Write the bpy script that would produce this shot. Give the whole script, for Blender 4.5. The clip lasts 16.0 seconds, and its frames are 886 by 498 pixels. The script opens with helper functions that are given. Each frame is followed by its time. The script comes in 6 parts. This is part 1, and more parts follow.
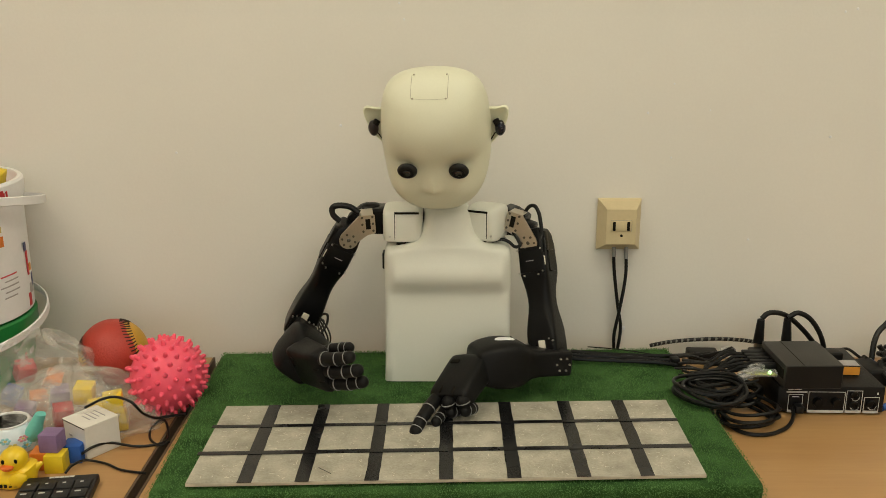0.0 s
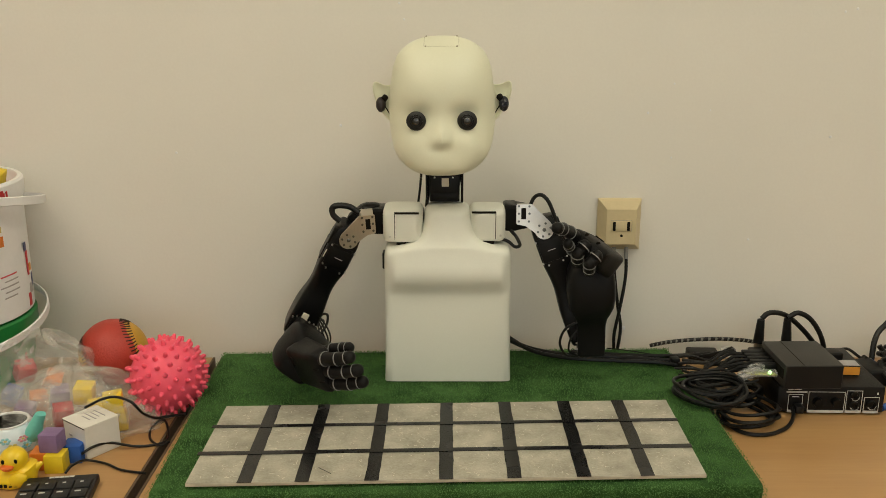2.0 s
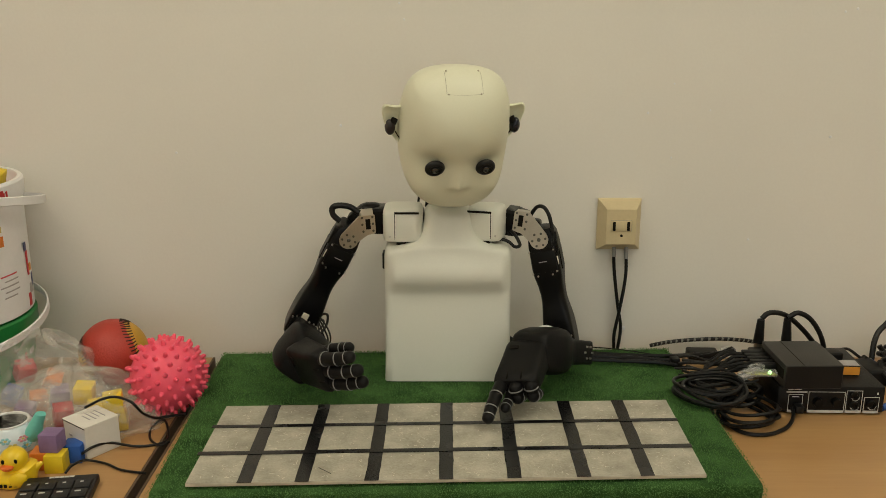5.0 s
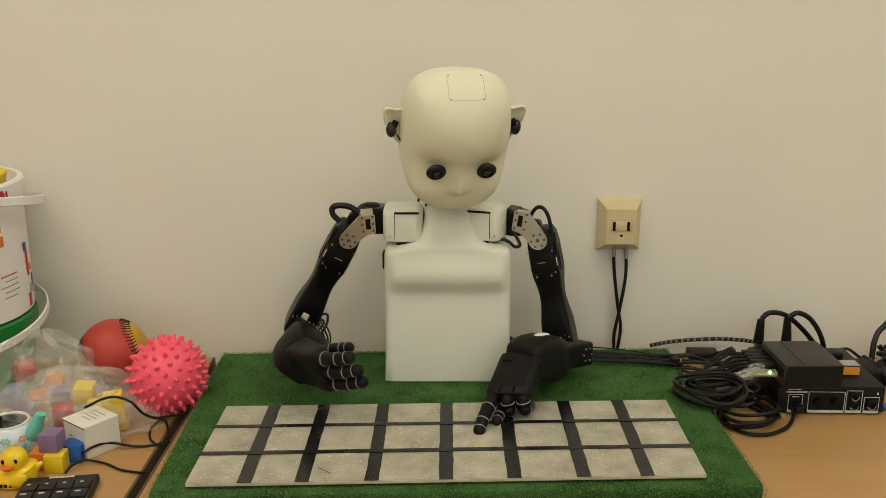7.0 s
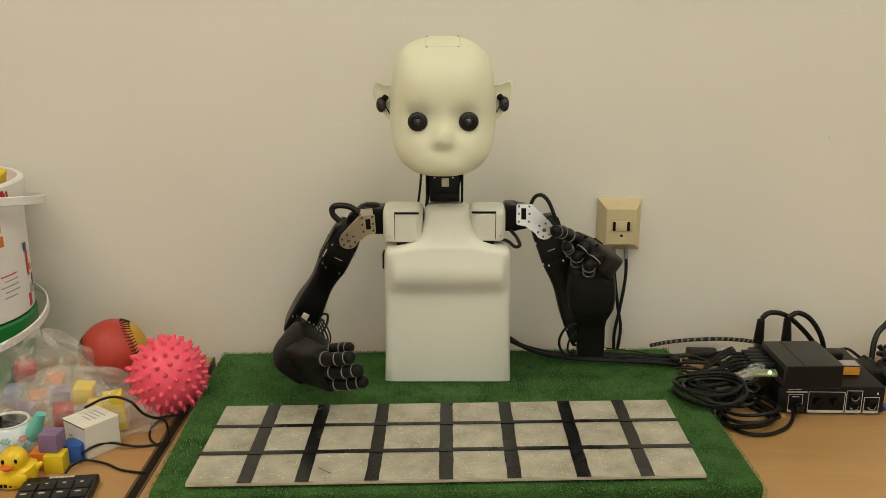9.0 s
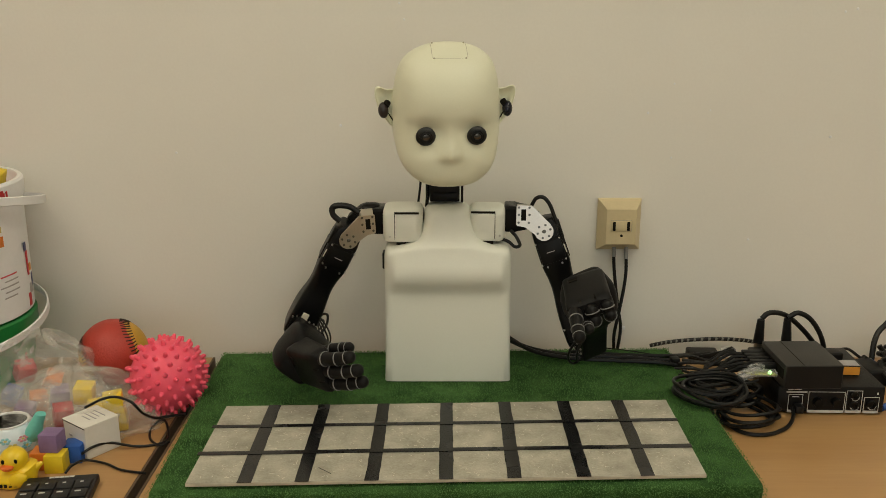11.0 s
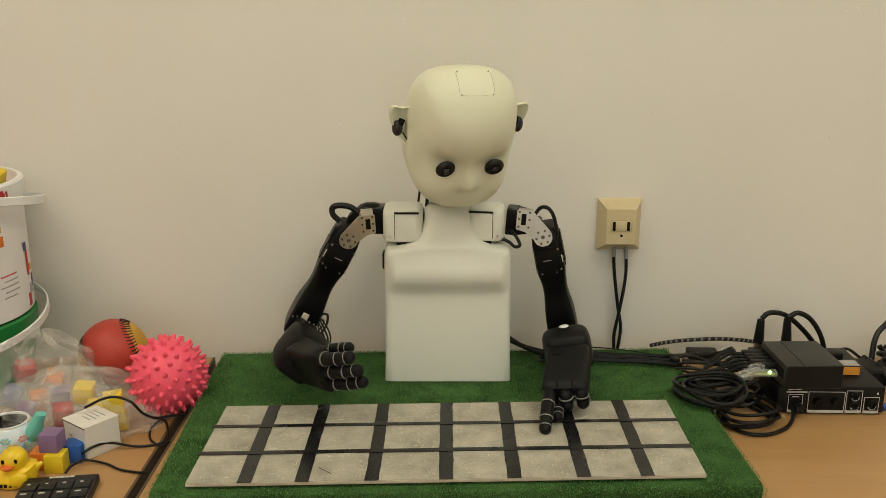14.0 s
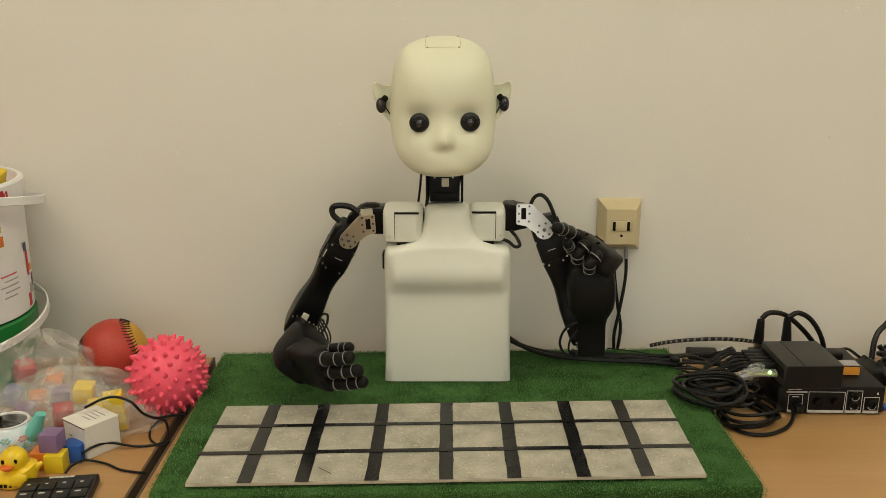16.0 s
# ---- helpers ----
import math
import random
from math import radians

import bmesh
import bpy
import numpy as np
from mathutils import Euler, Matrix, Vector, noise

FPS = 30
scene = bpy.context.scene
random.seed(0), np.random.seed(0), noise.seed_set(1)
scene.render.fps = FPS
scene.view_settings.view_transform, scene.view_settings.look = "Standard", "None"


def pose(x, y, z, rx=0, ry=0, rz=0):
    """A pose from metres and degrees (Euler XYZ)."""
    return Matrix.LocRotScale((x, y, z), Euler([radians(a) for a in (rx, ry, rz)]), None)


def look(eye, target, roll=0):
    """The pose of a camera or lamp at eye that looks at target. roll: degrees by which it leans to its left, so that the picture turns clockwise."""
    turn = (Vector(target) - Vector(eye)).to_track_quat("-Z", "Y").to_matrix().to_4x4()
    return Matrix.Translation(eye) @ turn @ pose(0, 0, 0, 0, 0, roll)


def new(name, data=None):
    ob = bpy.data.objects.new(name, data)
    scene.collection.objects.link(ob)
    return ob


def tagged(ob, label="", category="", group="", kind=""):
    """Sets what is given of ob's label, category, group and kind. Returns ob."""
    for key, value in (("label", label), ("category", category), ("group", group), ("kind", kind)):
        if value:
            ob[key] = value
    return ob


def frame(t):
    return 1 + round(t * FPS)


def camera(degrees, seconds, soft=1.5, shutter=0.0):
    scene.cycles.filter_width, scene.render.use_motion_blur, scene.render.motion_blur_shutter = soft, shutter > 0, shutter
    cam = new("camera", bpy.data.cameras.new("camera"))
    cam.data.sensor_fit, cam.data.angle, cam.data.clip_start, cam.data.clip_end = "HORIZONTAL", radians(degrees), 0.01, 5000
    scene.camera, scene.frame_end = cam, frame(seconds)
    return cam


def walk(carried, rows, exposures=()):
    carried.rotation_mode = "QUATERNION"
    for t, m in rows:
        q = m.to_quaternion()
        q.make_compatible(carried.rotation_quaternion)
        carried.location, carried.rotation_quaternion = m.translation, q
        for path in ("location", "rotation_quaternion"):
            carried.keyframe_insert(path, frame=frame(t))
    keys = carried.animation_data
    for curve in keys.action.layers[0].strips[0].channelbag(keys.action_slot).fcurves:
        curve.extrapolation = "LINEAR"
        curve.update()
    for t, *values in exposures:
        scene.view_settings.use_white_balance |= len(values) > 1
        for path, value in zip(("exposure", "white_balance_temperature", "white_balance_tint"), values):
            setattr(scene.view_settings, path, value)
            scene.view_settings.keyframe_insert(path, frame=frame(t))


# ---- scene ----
# Table top at z = 0, wall face at y = 0.
cam = camera(52.21, 16.0, soft=0.75)
CAM = pose(0, -1.31, 0.534, 90 - 15.6, 0, 0)
walk(cam, [(0, CAM), (16.0, CAM)], [(0, 0.0), (1.5, -0.03), (2.5, -0.13), (3.0, -0.28), (4.2, -0.28), (6.3, -0.05), (7.0, -0.02), (9.2, -0.05), (11.3, -0.27), (12.5, -0.25), (13.0, -0.23), (13.4, -0.07), (14.5, -0.04), (16.0, -0.03)])

# ---- light: office ceiling luminaires and weak daylight from a window behind the camera ----
world = bpy.data.worlds.new("world")
scene.world = world
world.use_nodes = True
wn = world.node_tree
sky = wn.nodes.new("ShaderNodeTexSky")
sky.sky_type, sky.sun_disc, sky.sun_elevation, sky.sun_rotation = "NISHITA", False, radians(35), radians(150)
wn.links.new(sky.outputs[0], wn.nodes["Background"].inputs[0])
wn.nodes["Background"].inputs[1].default_value = 0.1


def area_lamp(name, eye, target, sx, sy, power, colour):
    d = bpy.data.lights.new(name, "AREA")
    d.shape, d.size, d.size_y, d.energy, d.color = "RECTANGLE", sx, sy, power, colour
    ob = new(name, d)
    ob.matrix_world = look(eye, target)
    return ob


LAMP_Z = 1.93
LAMPS = [(-0.95, -0.95), (0.95, -0.95), (-0.95, -2.6), (0.95, -2.6)]
for lx, ly in LAMPS:
    area_lamp("ceiling_lamp", (lx, ly, LAMP_Z - 0.055), (lx, ly, 0), 1.2, 0.28, 9.2, (1.0, 0.915, 0.68) if lx < 0 else (1.0, 0.965, 0.74))
area_lamp("window_daylight", (0.6, -4.1, 0.7), (0.5, 0, 0.45), 1.8, 1.2, 6.0, (0.90, 0.95, 1.0))


# ---- materials ----
def nodes_of(name):
    m = bpy.data.materials.new(name)
    m.use_nodes = True
    return m, m.node_tree, m.node_tree.nodes["Principled BSDF"]


def surface(name, colour, rough=0.5, metal=0.0, vary=0.12, scale=8.0, fine=180.0, bump=0.15, spec=0.5, coat=0.0, stretch=(1, 1, 1), second=None, depth=0.002, emit=None, soft_through=0.0):
    """Base colour with a coarse and a fine variation, a roughness that follows the coarse one, and fine relief."""
    m, nt, b = nodes_of(name)
    n, l = nt.nodes, nt.links
    tc, mp = n.new("ShaderNodeTexCoord"), n.new("ShaderNodeMapping")
    mp.inputs["Scale"].default_value = stretch
    l.new(tc.outputs["Object"], mp.inputs[0])
    big, small = n.new("ShaderNodeTexNoise"), n.new("ShaderNodeTexNoise")
    big.inputs["Scale"].default_value, small.inputs["Scale"].default_value = scale, fine
    big.inputs["Detail"].default_value, small.inputs["Detail"].default_value = 4, 3
    l.new(mp.outputs[0], big.inputs[0]), l.new(mp.outputs[0], small.inputs[0])
    mix = n.new("ShaderNodeMix")
    mix.data_type = "RGBA"
    dark = second or [c * (1 - vary) for c in colour]
    light = colour if second else [min(1, c * (1 + vary * 0.6)) for c in colour]
    mix.inputs[6].default_value, mix.inputs[7].default_value = (*dark, 1), (*light, 1)
    add = n.new("ShaderNodeMath")
    add.operation = "MULTIPLY_ADD"
    l.new(small.outputs[0], add.inputs[0])
    add.inputs[1].default_value = 0.45
    l.new(big.outputs[0], add.inputs[2])
    ramp = n.new("ShaderNodeMapRange")
    ramp.inputs[1].default_value, ramp.inputs[2].default_value = 0.45, 1.0
    l.new(add.outputs[0], ramp.inputs[0])
    l.new(ramp.outputs[0], mix.inputs[0])
    l.new(mix.outputs[2], b.inputs["Base Color"])
    rr = n.new("ShaderNodeMapRange")
    rr.inputs[3].default_value, rr.inputs[4].default_value = max(0.03, rough - 0.08), min(1, rough + 0.08)
    l.new(big.outputs[0], rr.inputs[0])
    l.new(rr.outputs[0], b.inputs["Roughness"])
    b.inputs["Metallic"].default_value = metal
    b.inputs["Specular IOR Level"].default_value = spec
    b.inputs["Coat Weight"].default_value = coat
    if bump:
        bp = n.new("ShaderNodeBump")
        bp.inputs["Strength"].default_value, bp.inputs["Distance"].default_value = bump, depth
        l.new(small.outputs[0], bp.inputs["Height"])
        l.new(bp.outputs[0], b.inputs["Normal"])
    if soft_through:
        b.inputs["Subsurface Weight"].default_value, b.inputs["Subsurface Scale"].default_value = soft_through, 0.02
    if emit:
        b.inputs["Emission Color"].default_value, b.inputs["Emission Strength"].default_value = (*emit[:3], 1), emit[3]
    return m


def clear_plastic(name, colour, rough, gloss):
    """Thin clear film: mostly see-through, with a pale shiny share and bumps that follow one noise."""
    m, nt, b = nodes_of(name)
    n, l = nt.nodes, nt.links
    out = n["Material Output"]
    tr, mx = n.new("ShaderNodeBsdfTransparent"), n.new("ShaderNodeMixShader")
    tr.inputs[0].default_value = (0.95, 0.95, 0.94, 1)
    b.inputs["Base Color"].default_value, b.inputs["Roughness"].default_value = (*colour, 1), rough
    ns, ad = n.new("ShaderNodeTexNoise"), n.new("ShaderNodeMapRange")
    ns.inputs["Scale"].default_value, ns.inputs["Detail"].default_value = 11, 3
    ad.inputs[1].default_value, ad.inputs[2].default_value = 0.35, 0.75
    ad.inputs[3].default_value, ad.inputs[4].default_value = gloss * 0.4, gloss * 1.7
    l.new(ns.outputs[0], ad.inputs[0]), l.new(ad.outputs[0], mx.inputs[0])
    l.new(tr.outputs[0], mx.inputs[1]), l.new(b.outputs[0], mx.inputs[2]), l.new(mx.outputs[0], out.inputs[0])
    bp = n.new("ShaderNodeBump")
    bp.inputs["Strength"].default_value, bp.inputs["Distance"].default_value = 0.35, 0.010
    l.new(ns.outputs[0], bp.inputs["Height"]), l.new(bp.outputs[0], b.inputs["Normal"])
    return m


WALL = surface("painted_plaster", (0.80, 0.77, 0.71), 0.75, vary=0.035, scale=3, fine=240, bump=0.10, depth=0.0012, spec=0.3)
CEIL = surface("ceiling_paint", (0.82, 0.81, 0.78), 0.85, vary=0.03, scale=3)
FLOOR = surface("grey_lino", (0.28, 0.27, 0.25), 0.45, vary=0.2, scale=5)
BEECH = surface("beech_laminate", (0.48, 0.282, 0.116), 0.40, vary=0.25, scale=6, fine=46, bump=0.05, stretch=(0.35, 5, 1), second=(0.405, 0.222, 0.086))
EDGE = surface("dark_edge", (0.115, 0.075, 0.045), 0.6, vary=0.3)
TURF = surface("turf_backing", (0.086, 0.196, 0.058), 0.9, vary=0.5, scale=30, fine=700, bump=1.0, depth=0.003, spec=0.15, second=(0.018, 0.058, 0.014))
BLADE = surface("turf_pile", (0.145, 0.305, 0.092), 0.8, vary=0.5, scale=14, fine=500, bump=0, spec=0.2, second=(0.095, 0.222, 0.060))
CARD = surface("grey_cardboard", (0.53, 0.50, 0.415), 0.8, vary=0.2, scale=34, fine=420, bump=0.5, spec=0.25, second=(0.30, 0.28, 0.225))
CARD_EDGE = surface("cardboard_edge", (0.50, 0.45, 0.36), 0.85, vary=0.2, scale=60)
FLECK = surface("cardboard_fleck", (0.66, 0.62, 0.52), 0.85, vary=0.15, scale=60)
TAPE = surface("black_tape", (0.012, 0.012, 0.013), 0.26, vary=0.4, scale=18, fine=400, bump=0.05, spec=0.5)
SHELL = surface("cream_printed_shell", (0.765, 0.760, 0.590), 0.40, vary=0.035, scale=7, fine=420, bump=0.06, depth=0.0006, spec=0.45)
TORSO = surface("white_printed_shell", (0.765, 0.765, 0.685), 0.42, vary=0.035, scale=7, fine=420, bump=0.06, depth=0.0006, spec=0.45)
JOINT = surface("shell_seam", (0.42, 0.38, 0.28), 0.7, vary=0.1)
BLACK = surface("black_nylon", (0.0045, 0.0045, 0.0048), 0.36, vary=0.3, scale=20, fine=900, bump=0.2, depth=0.0008, spec=0.20)
MATT = surface("matt_black_shell", (0.0060, 0.0058, 0.0062), 0.46, vary=0.25, scale=18, fine=900, bump=0.22, depth=0.0008, spec=0.20)
RUBBER = surface("black_rubber", (0.0065, 0.0065, 0.0068), 0.45, vary=0.3, scale=30, bump=0.1, spec=0.3)
CABLE = surface("cable_sheath", (0.0048, 0.0048, 0.0050), 0.38, vary=0.3, scale=30, bump=0.05, spec=0.35)
STEEL = surface("brushed_aluminium", (0.62, 0.58, 0.51), 0.30, metal=1.0, vary=0.12, scale=25, fine=500, bump=0.08)
SCREW = surface("steel_screw", (0.62, 0.60, 0.56), 0.3, metal=1.0, vary=0.2, scale=60)
DARK_SCREW = surface("dark_steel_screw", (0.16, 0.155, 0.14), 0.35, metal=1.0, vary=0.2, scale=60)
BAND = surface("grey_silicone_band", (0.27, 0.27, 0.265), 0.5, vary=0.15, scale=60)
CONN = surface("ivory_connector", (0.72, 0.68, 0.58), 0.5, vary=0.1, scale=60)
LENS = surface("camera_lens", (0.008, 0.008, 0.009), 0.08, vary=0.2, spec=0.7, coat=1.0, bump=0)
EYE = surface("eye_black", (0.004, 0.004, 0.004), 0.5, vary=0.3, scale=60, bump=0.05)
RED_MIC = surface("microphone_dark", (0.022, 0.014, 0.015), 0.3, vary=0.4, scale=60)
BLUE_MIC = surface("microphone_blue_black", (0.012, 0.012, 0.022), 0.25, vary=0.4, scale=60)
SOCKET = surface("beige_socket_plastic", (0.64, 0.53, 0.32), 0.45, vary=0.08, scale=20, bump=0.06)
SLOT = surface("dark_slot", (0.010, 0.008, 0.006), 0.8, vary=0.2, spec=0.15)
PINK = surface("pink_vinyl", (0.97, 0.115, 0.19), 0.45, vary=0.06, scale=25, bump=0.06, spec=0.4, soft_through=0.12)
RED = surface("red_leatherette", (0.46, 0.045, 0.028), 0.5, vary=0.15, scale=20, fine=350, bump=0.25)
YELLOW_L = surface("yellow_leatherette", (0.62, 0.34, 0.035), 0.5, vary=0.15, scale=20, fine=350, bump=0.25)
STITCH = surface("black_stitch", (0.02, 0.012, 0.01), 0.7)
WHITE_P = surface("white_bucket_plastic", (0.82, 0.82, 0.83), 0.35, vary=0.05, scale=10, bump=0.03)
GREEN_P = surface("green_bucket_plastic", (0.01, 0.22, 0.045), 0.38, vary=0.15, scale=12, bump=0.03)
CARTON = surface("white_carton", (0.78, 0.75, 0.69), 0.6, vary=0.06, scale=18, bump=0.1)
PURPLE = surface("purple_wood", (0.24, 0.15, 0.30), 0.5, vary=0.15, scale=30, stretch=(1, 6, 1))
YELLOW = surface("yellow_wood", (0.80, 0.58, 0.02), 0.45, vary=0.12, scale=30, stretch=(1, 6, 1))
ORANGE = surface("orange_wood", (0.72, 0.20, 0.025), 0.45, vary=0.12, scale=30, stretch=(1, 6, 1))
BLUE = surface("blue_wood", (0.02, 0.10, 0.40), 0.45, vary=0.15, scale=30, stretch=(1, 6, 1))
REDW = surface("red_wood", (0.45, 0.02, 0.03), 0.45, vary=0.15, scale=30, stretch=(1, 6, 1))
DUCKY = surface("duck_yellow_vinyl", (0.85, 0.58, 0.015), 0.35, vary=0.08, scale=25, bump=0.04, coat=0.2)
BEAK = surface("orange_beak_vinyl", (0.80, 0.16, 0.015), 0.4, vary=0.1, scale=40)
MUG = surface("pale_glazed_tin", (0.62, 0.70, 0.76), 0.3, vary=0.06, scale=14, bump=0.03, coat=0.3)
TEAL = surface("teal_plastic", (0.16, 0.58, 0.52), 0.4, vary=0.08, scale=20)
PETAL_P = surface("petal_pink", (0.66, 0.30, 0.36), 0.4)
PETAL_B = surface("petal_blue", (0.25, 0.55, 0.62), 0.4)
PETAL_O = surface("petal_ochre", (0.62, 0.52, 0.16), 0.4)
KEY = surface("keypad_black", (0.010, 0.010, 0.011), 0.5, vary=0.3, scale=30, fine=700, bump=0.15)
PRINT = surface("white_print", (0.62, 0.62, 0.60), 0.6, vary=0.1)
PRINT_G = surface("grey_print", (0.40, 0.38, 0.38), 0.6, vary=0.1)
PRINT_R = surface("red_print", (0.55, 0.02, 0.03), 0.5, vary=0.1)
PRINT_B = surface("blue_print", (0.04, 0.05, 0.16), 0.5, vary=0.1)
METALBOX = surface("black_powder_coat", (0.0065, 0.0065, 0.0068), 0.45, vary=0.3, scale=18, fine=600, bump=0.2, spec=0.25)
LID = surface("grey_black_hub", (0.034, 0.032, 0.029), 0.45, metal=0.0, vary=0.2, scale=9, fine=600, bump=0.12, spec=0.35)
CLEAR = clear_plastic("clear_connector", (0.75, 0.76, 0.76), 0.2, 0.28)
FILM = clear_plastic("clear_bag_film", (0.82, 0.79, 0.74), 0.10, 0.22)
LED = surface("green_led", (0.3, 0.9, 0.3), 0.4, emit=(0.45, 1.0, 0.35, 2.5))
PCB = surface("yellow_green_board", (0.40, 0.42, 0.08), 0.4, vary=0.3, scale=60)
AMBER = surface("orange_label", (0.72, 0.30, 0.03), 0.5, vary=0.1, scale=40)
BRAID_W = surface("pale_braid", (0.22, 0.21, 0.18), 0.7, vary=0.2, scale=90)
TUBE_GLOW = surface("lamp_diffuser", (0.9, 0.88, 0.8), 0.5, emit=(1.0, 0.9, 0.72, 4.0))


# ---- mesh tools ----
def part(name, bm, material, parent=None, label="", smooth=True, m=None):
    me = bpy.data.meshes.new(name)
    bmesh.ops.recalc_face_normals(bm, faces=bm.faces)
    bm.to_mesh(me)
    bm.free()
    for p in me.polygons:
        p.use_smooth = smooth
    if smooth:
        me.set_sharp_from_angle(angle=radians(38))
    for mm in material if isinstance(material, (list, tuple)) else [material]:
        me.materials.append(mm)
    ob = new(name, me)
    if parent is not None:
        ob.parent = parent
    if m is not None:
        ob.matrix_basis = m
    if label:
        ob["label"] = label
    return ob


def thing(name, label, category, m=None, group="", kind=""):
    ob = new(name)
    ob.empty_display_size = 0.02
    if m is not None:
        ob.matrix_basis = m
    return tagged(ob, label, category, group, kind)


def box(bm, size, at=(0, 0, 0), bevel=0.0, seg=2, rot=None, mat=0):
    m = Matrix.Translation(at) @ (rot.to_4x4() if rot else Matrix()) @ Matrix.Diagonal((*size, 1))
    made = bmesh.ops.create_cube(bm, size=1, matrix=m)["verts"]
    if bevel:
        es = list({e for v in made for e in v.link_edges})
        r = bmesh.ops.bevel(bm, geom=es, offset=bevel, segments=seg, affect="EDGES", profile=0.5)
        fs = set(r["faces"]) | {f for v in r["verts"] for f in v.link_faces}
    else:
        fs = {f for v in made for f in v.link_faces}
    for f in fs:
        f.material_index = mat
    return bm


def cyl(bm, p, q, r, r2=None, seg=20, mat=0, caps=True):
    p, q = Vector(p), Vector(q)
    d = q - p
    m = Matrix.Translation((p + q) / 2) @ d.to_track_quat("Z", "Y").to_matrix().to_4x4()
    made = bmesh.ops.create_cone(bm, cap_ends=caps, segments=seg, radius1=r, radius2=r if r2 is None else r2, depth=d.length, matrix=m)["verts"]
    for f in {f for v in made for f in v.link_faces}:
        f.material_index = mat
    return bm


def ball(bm, c, r, u=16, v=10, mat=0, scale=(1, 1, 1), rot=None):
    m = Matrix.Translation(c) @ (rot.to_4x4() if rot else Matrix()) @ Matrix.Diagonal((*scale, 1))
    made = bmesh.ops.create_uvsphere(bm, u_segments=u, v_segments=v, radius=r, matrix=m)["verts"]
    for f in {f for v in made for f in v.link_faces}:
        f.material_index = mat
    return bm


def rings(bm, loops, closed=True, cap=True, mat=0):
    """Skin through rings of points."""
    vs = [[bm.verts.new(p) for p in lp] for lp in loops]
    k = len(vs[0])
    for a, b in zip(vs, vs[1:]):
        for i in range(k if closed else k - 1):
            f = bm.faces.new((a[i], a[(i + 1) % k], b[(i + 1) % k], b[i]))
            f.material_index = mat
    if cap:
        for r in (vs[0], vs[-1]):
            bm.faces.new(r).material_index = mat
    return bm


def lathe(bm, profile, seg=40, mat=0, cap=True):
    return rings(bm, [[(r * math.cos(2 * math.pi * i / seg), r * math.sin(2 * math.pi * i / seg), z) for i in range(seg)] for r, z in profile], True, cap, mat)


def oval(cx, cy, z, hx, hy, power=2.6, n=32):
    out = []
    for i in range(n):
        a = 2 * math.pi * i / n
        c, s = math.cos(a), math.sin(a)
        out.append((cx + hx * math.copysign(abs(c) ** (2 / power), c), cy + hy * math.copysign(abs(s) ** (2 / power), s), z))
    return out


def spline(pts, steps=8):
    pts = [Vector(p) for p in pts]
    ext = [2 * pts[0] - pts[1]] + pts + [2 * pts[-1] - pts[-2]]
    out = []
    for i in range(1, len(ext) - 2):
        a, b, c, d = ext[i - 1:i + 3]
        for k in range(steps):
            t = k / steps
            out.append(0.5 * ((2 * b) + (c - a) * t + (2 * a - 5 * b + 4 * c - d) * t * t + (3 * b - a - 3 * c + d) * t ** 3))
    return out + [pts[-1]]


def tube(bm, pts, r, seg=8, steps=8, mat=0, taper=None):
    line = spline(pts, steps) if steps > 1 else [Vector(p) for p in pts]
    up, loops = None, []
    for i, p in enumerate(line):
        d = (line[min(i + 1, len(line) - 1)] - line[max(i - 1, 0)]).normalized()
        if up is None:
            up = d.orthogonal().normalized()
        up = (up - d * up.dot(d)).normalized()
        side = d.cross(up)
        rr = r if taper is None else r * taper(i / (len(line) - 1))
        loops.append([p + (up * math.cos(a) + side * math.sin(a)) * rr for a in [2 * math.pi * k / seg for k in range(seg)]])
    return rings(bm, loops, True, True, mat)


def BM():
    return bmesh.new()


# ---- the room ----
def slab(name, lo, hi, material, label, kind="structure"):
    size = [b - a for a, b in zip(lo, hi)]
    bm = box(BM(), size, [(a + b) / 2 for a, b in zip(lo, hi)])
    return tagged(part(name, bm, material, smooth=False), label, "wall" if "wall" in name else name, kind=kind)


FZ, CZ = -0.75, 1.95
slab("wall_north", (-2.6, 0.0, FZ), (2.6, 0.12, CZ), WALL, "cream white painted plaster wall behind the desks")
slab("wall_west", (-2.72, -4.2, FZ), (-2.6, 0.12, CZ), WALL, "cream white painted plaster side wall")
slab("wall_east", (2.6, -4.2, FZ), (2.72, 0.12, CZ), WALL, "cream white painted plaster side wall")
slab("floor", (-2.72, -4.2, FZ - 0.1), (2.72, 0.12, FZ), FLOOR, "grey linoleum office floor")
slab("ceiling", (-2.72, -4.2, CZ), (2.72, 0.12, CZ + 0.1), CEIL, "white painted office ceiling")
bm = BM()
for lo, hi in (((-2.72, -4.32, FZ), (-0.7, -4.2, CZ)), ((1.3, -4.32, FZ), (2.72, -4.2, CZ)), ((-0.7, -4.32, FZ), (1.3, -4.2, 0.05)), ((-0.7, -4.32, 1.4), (1.3, -4.2, CZ))):
    box(bm, [b - a for a, b in zip(lo, hi)], [(a + b) / 2 for a, b in zip(lo, hi)])
tagged(part("wall_south", bm, WALL, smooth=False), "cream white wall with a window opening", "wall", kind="structure")

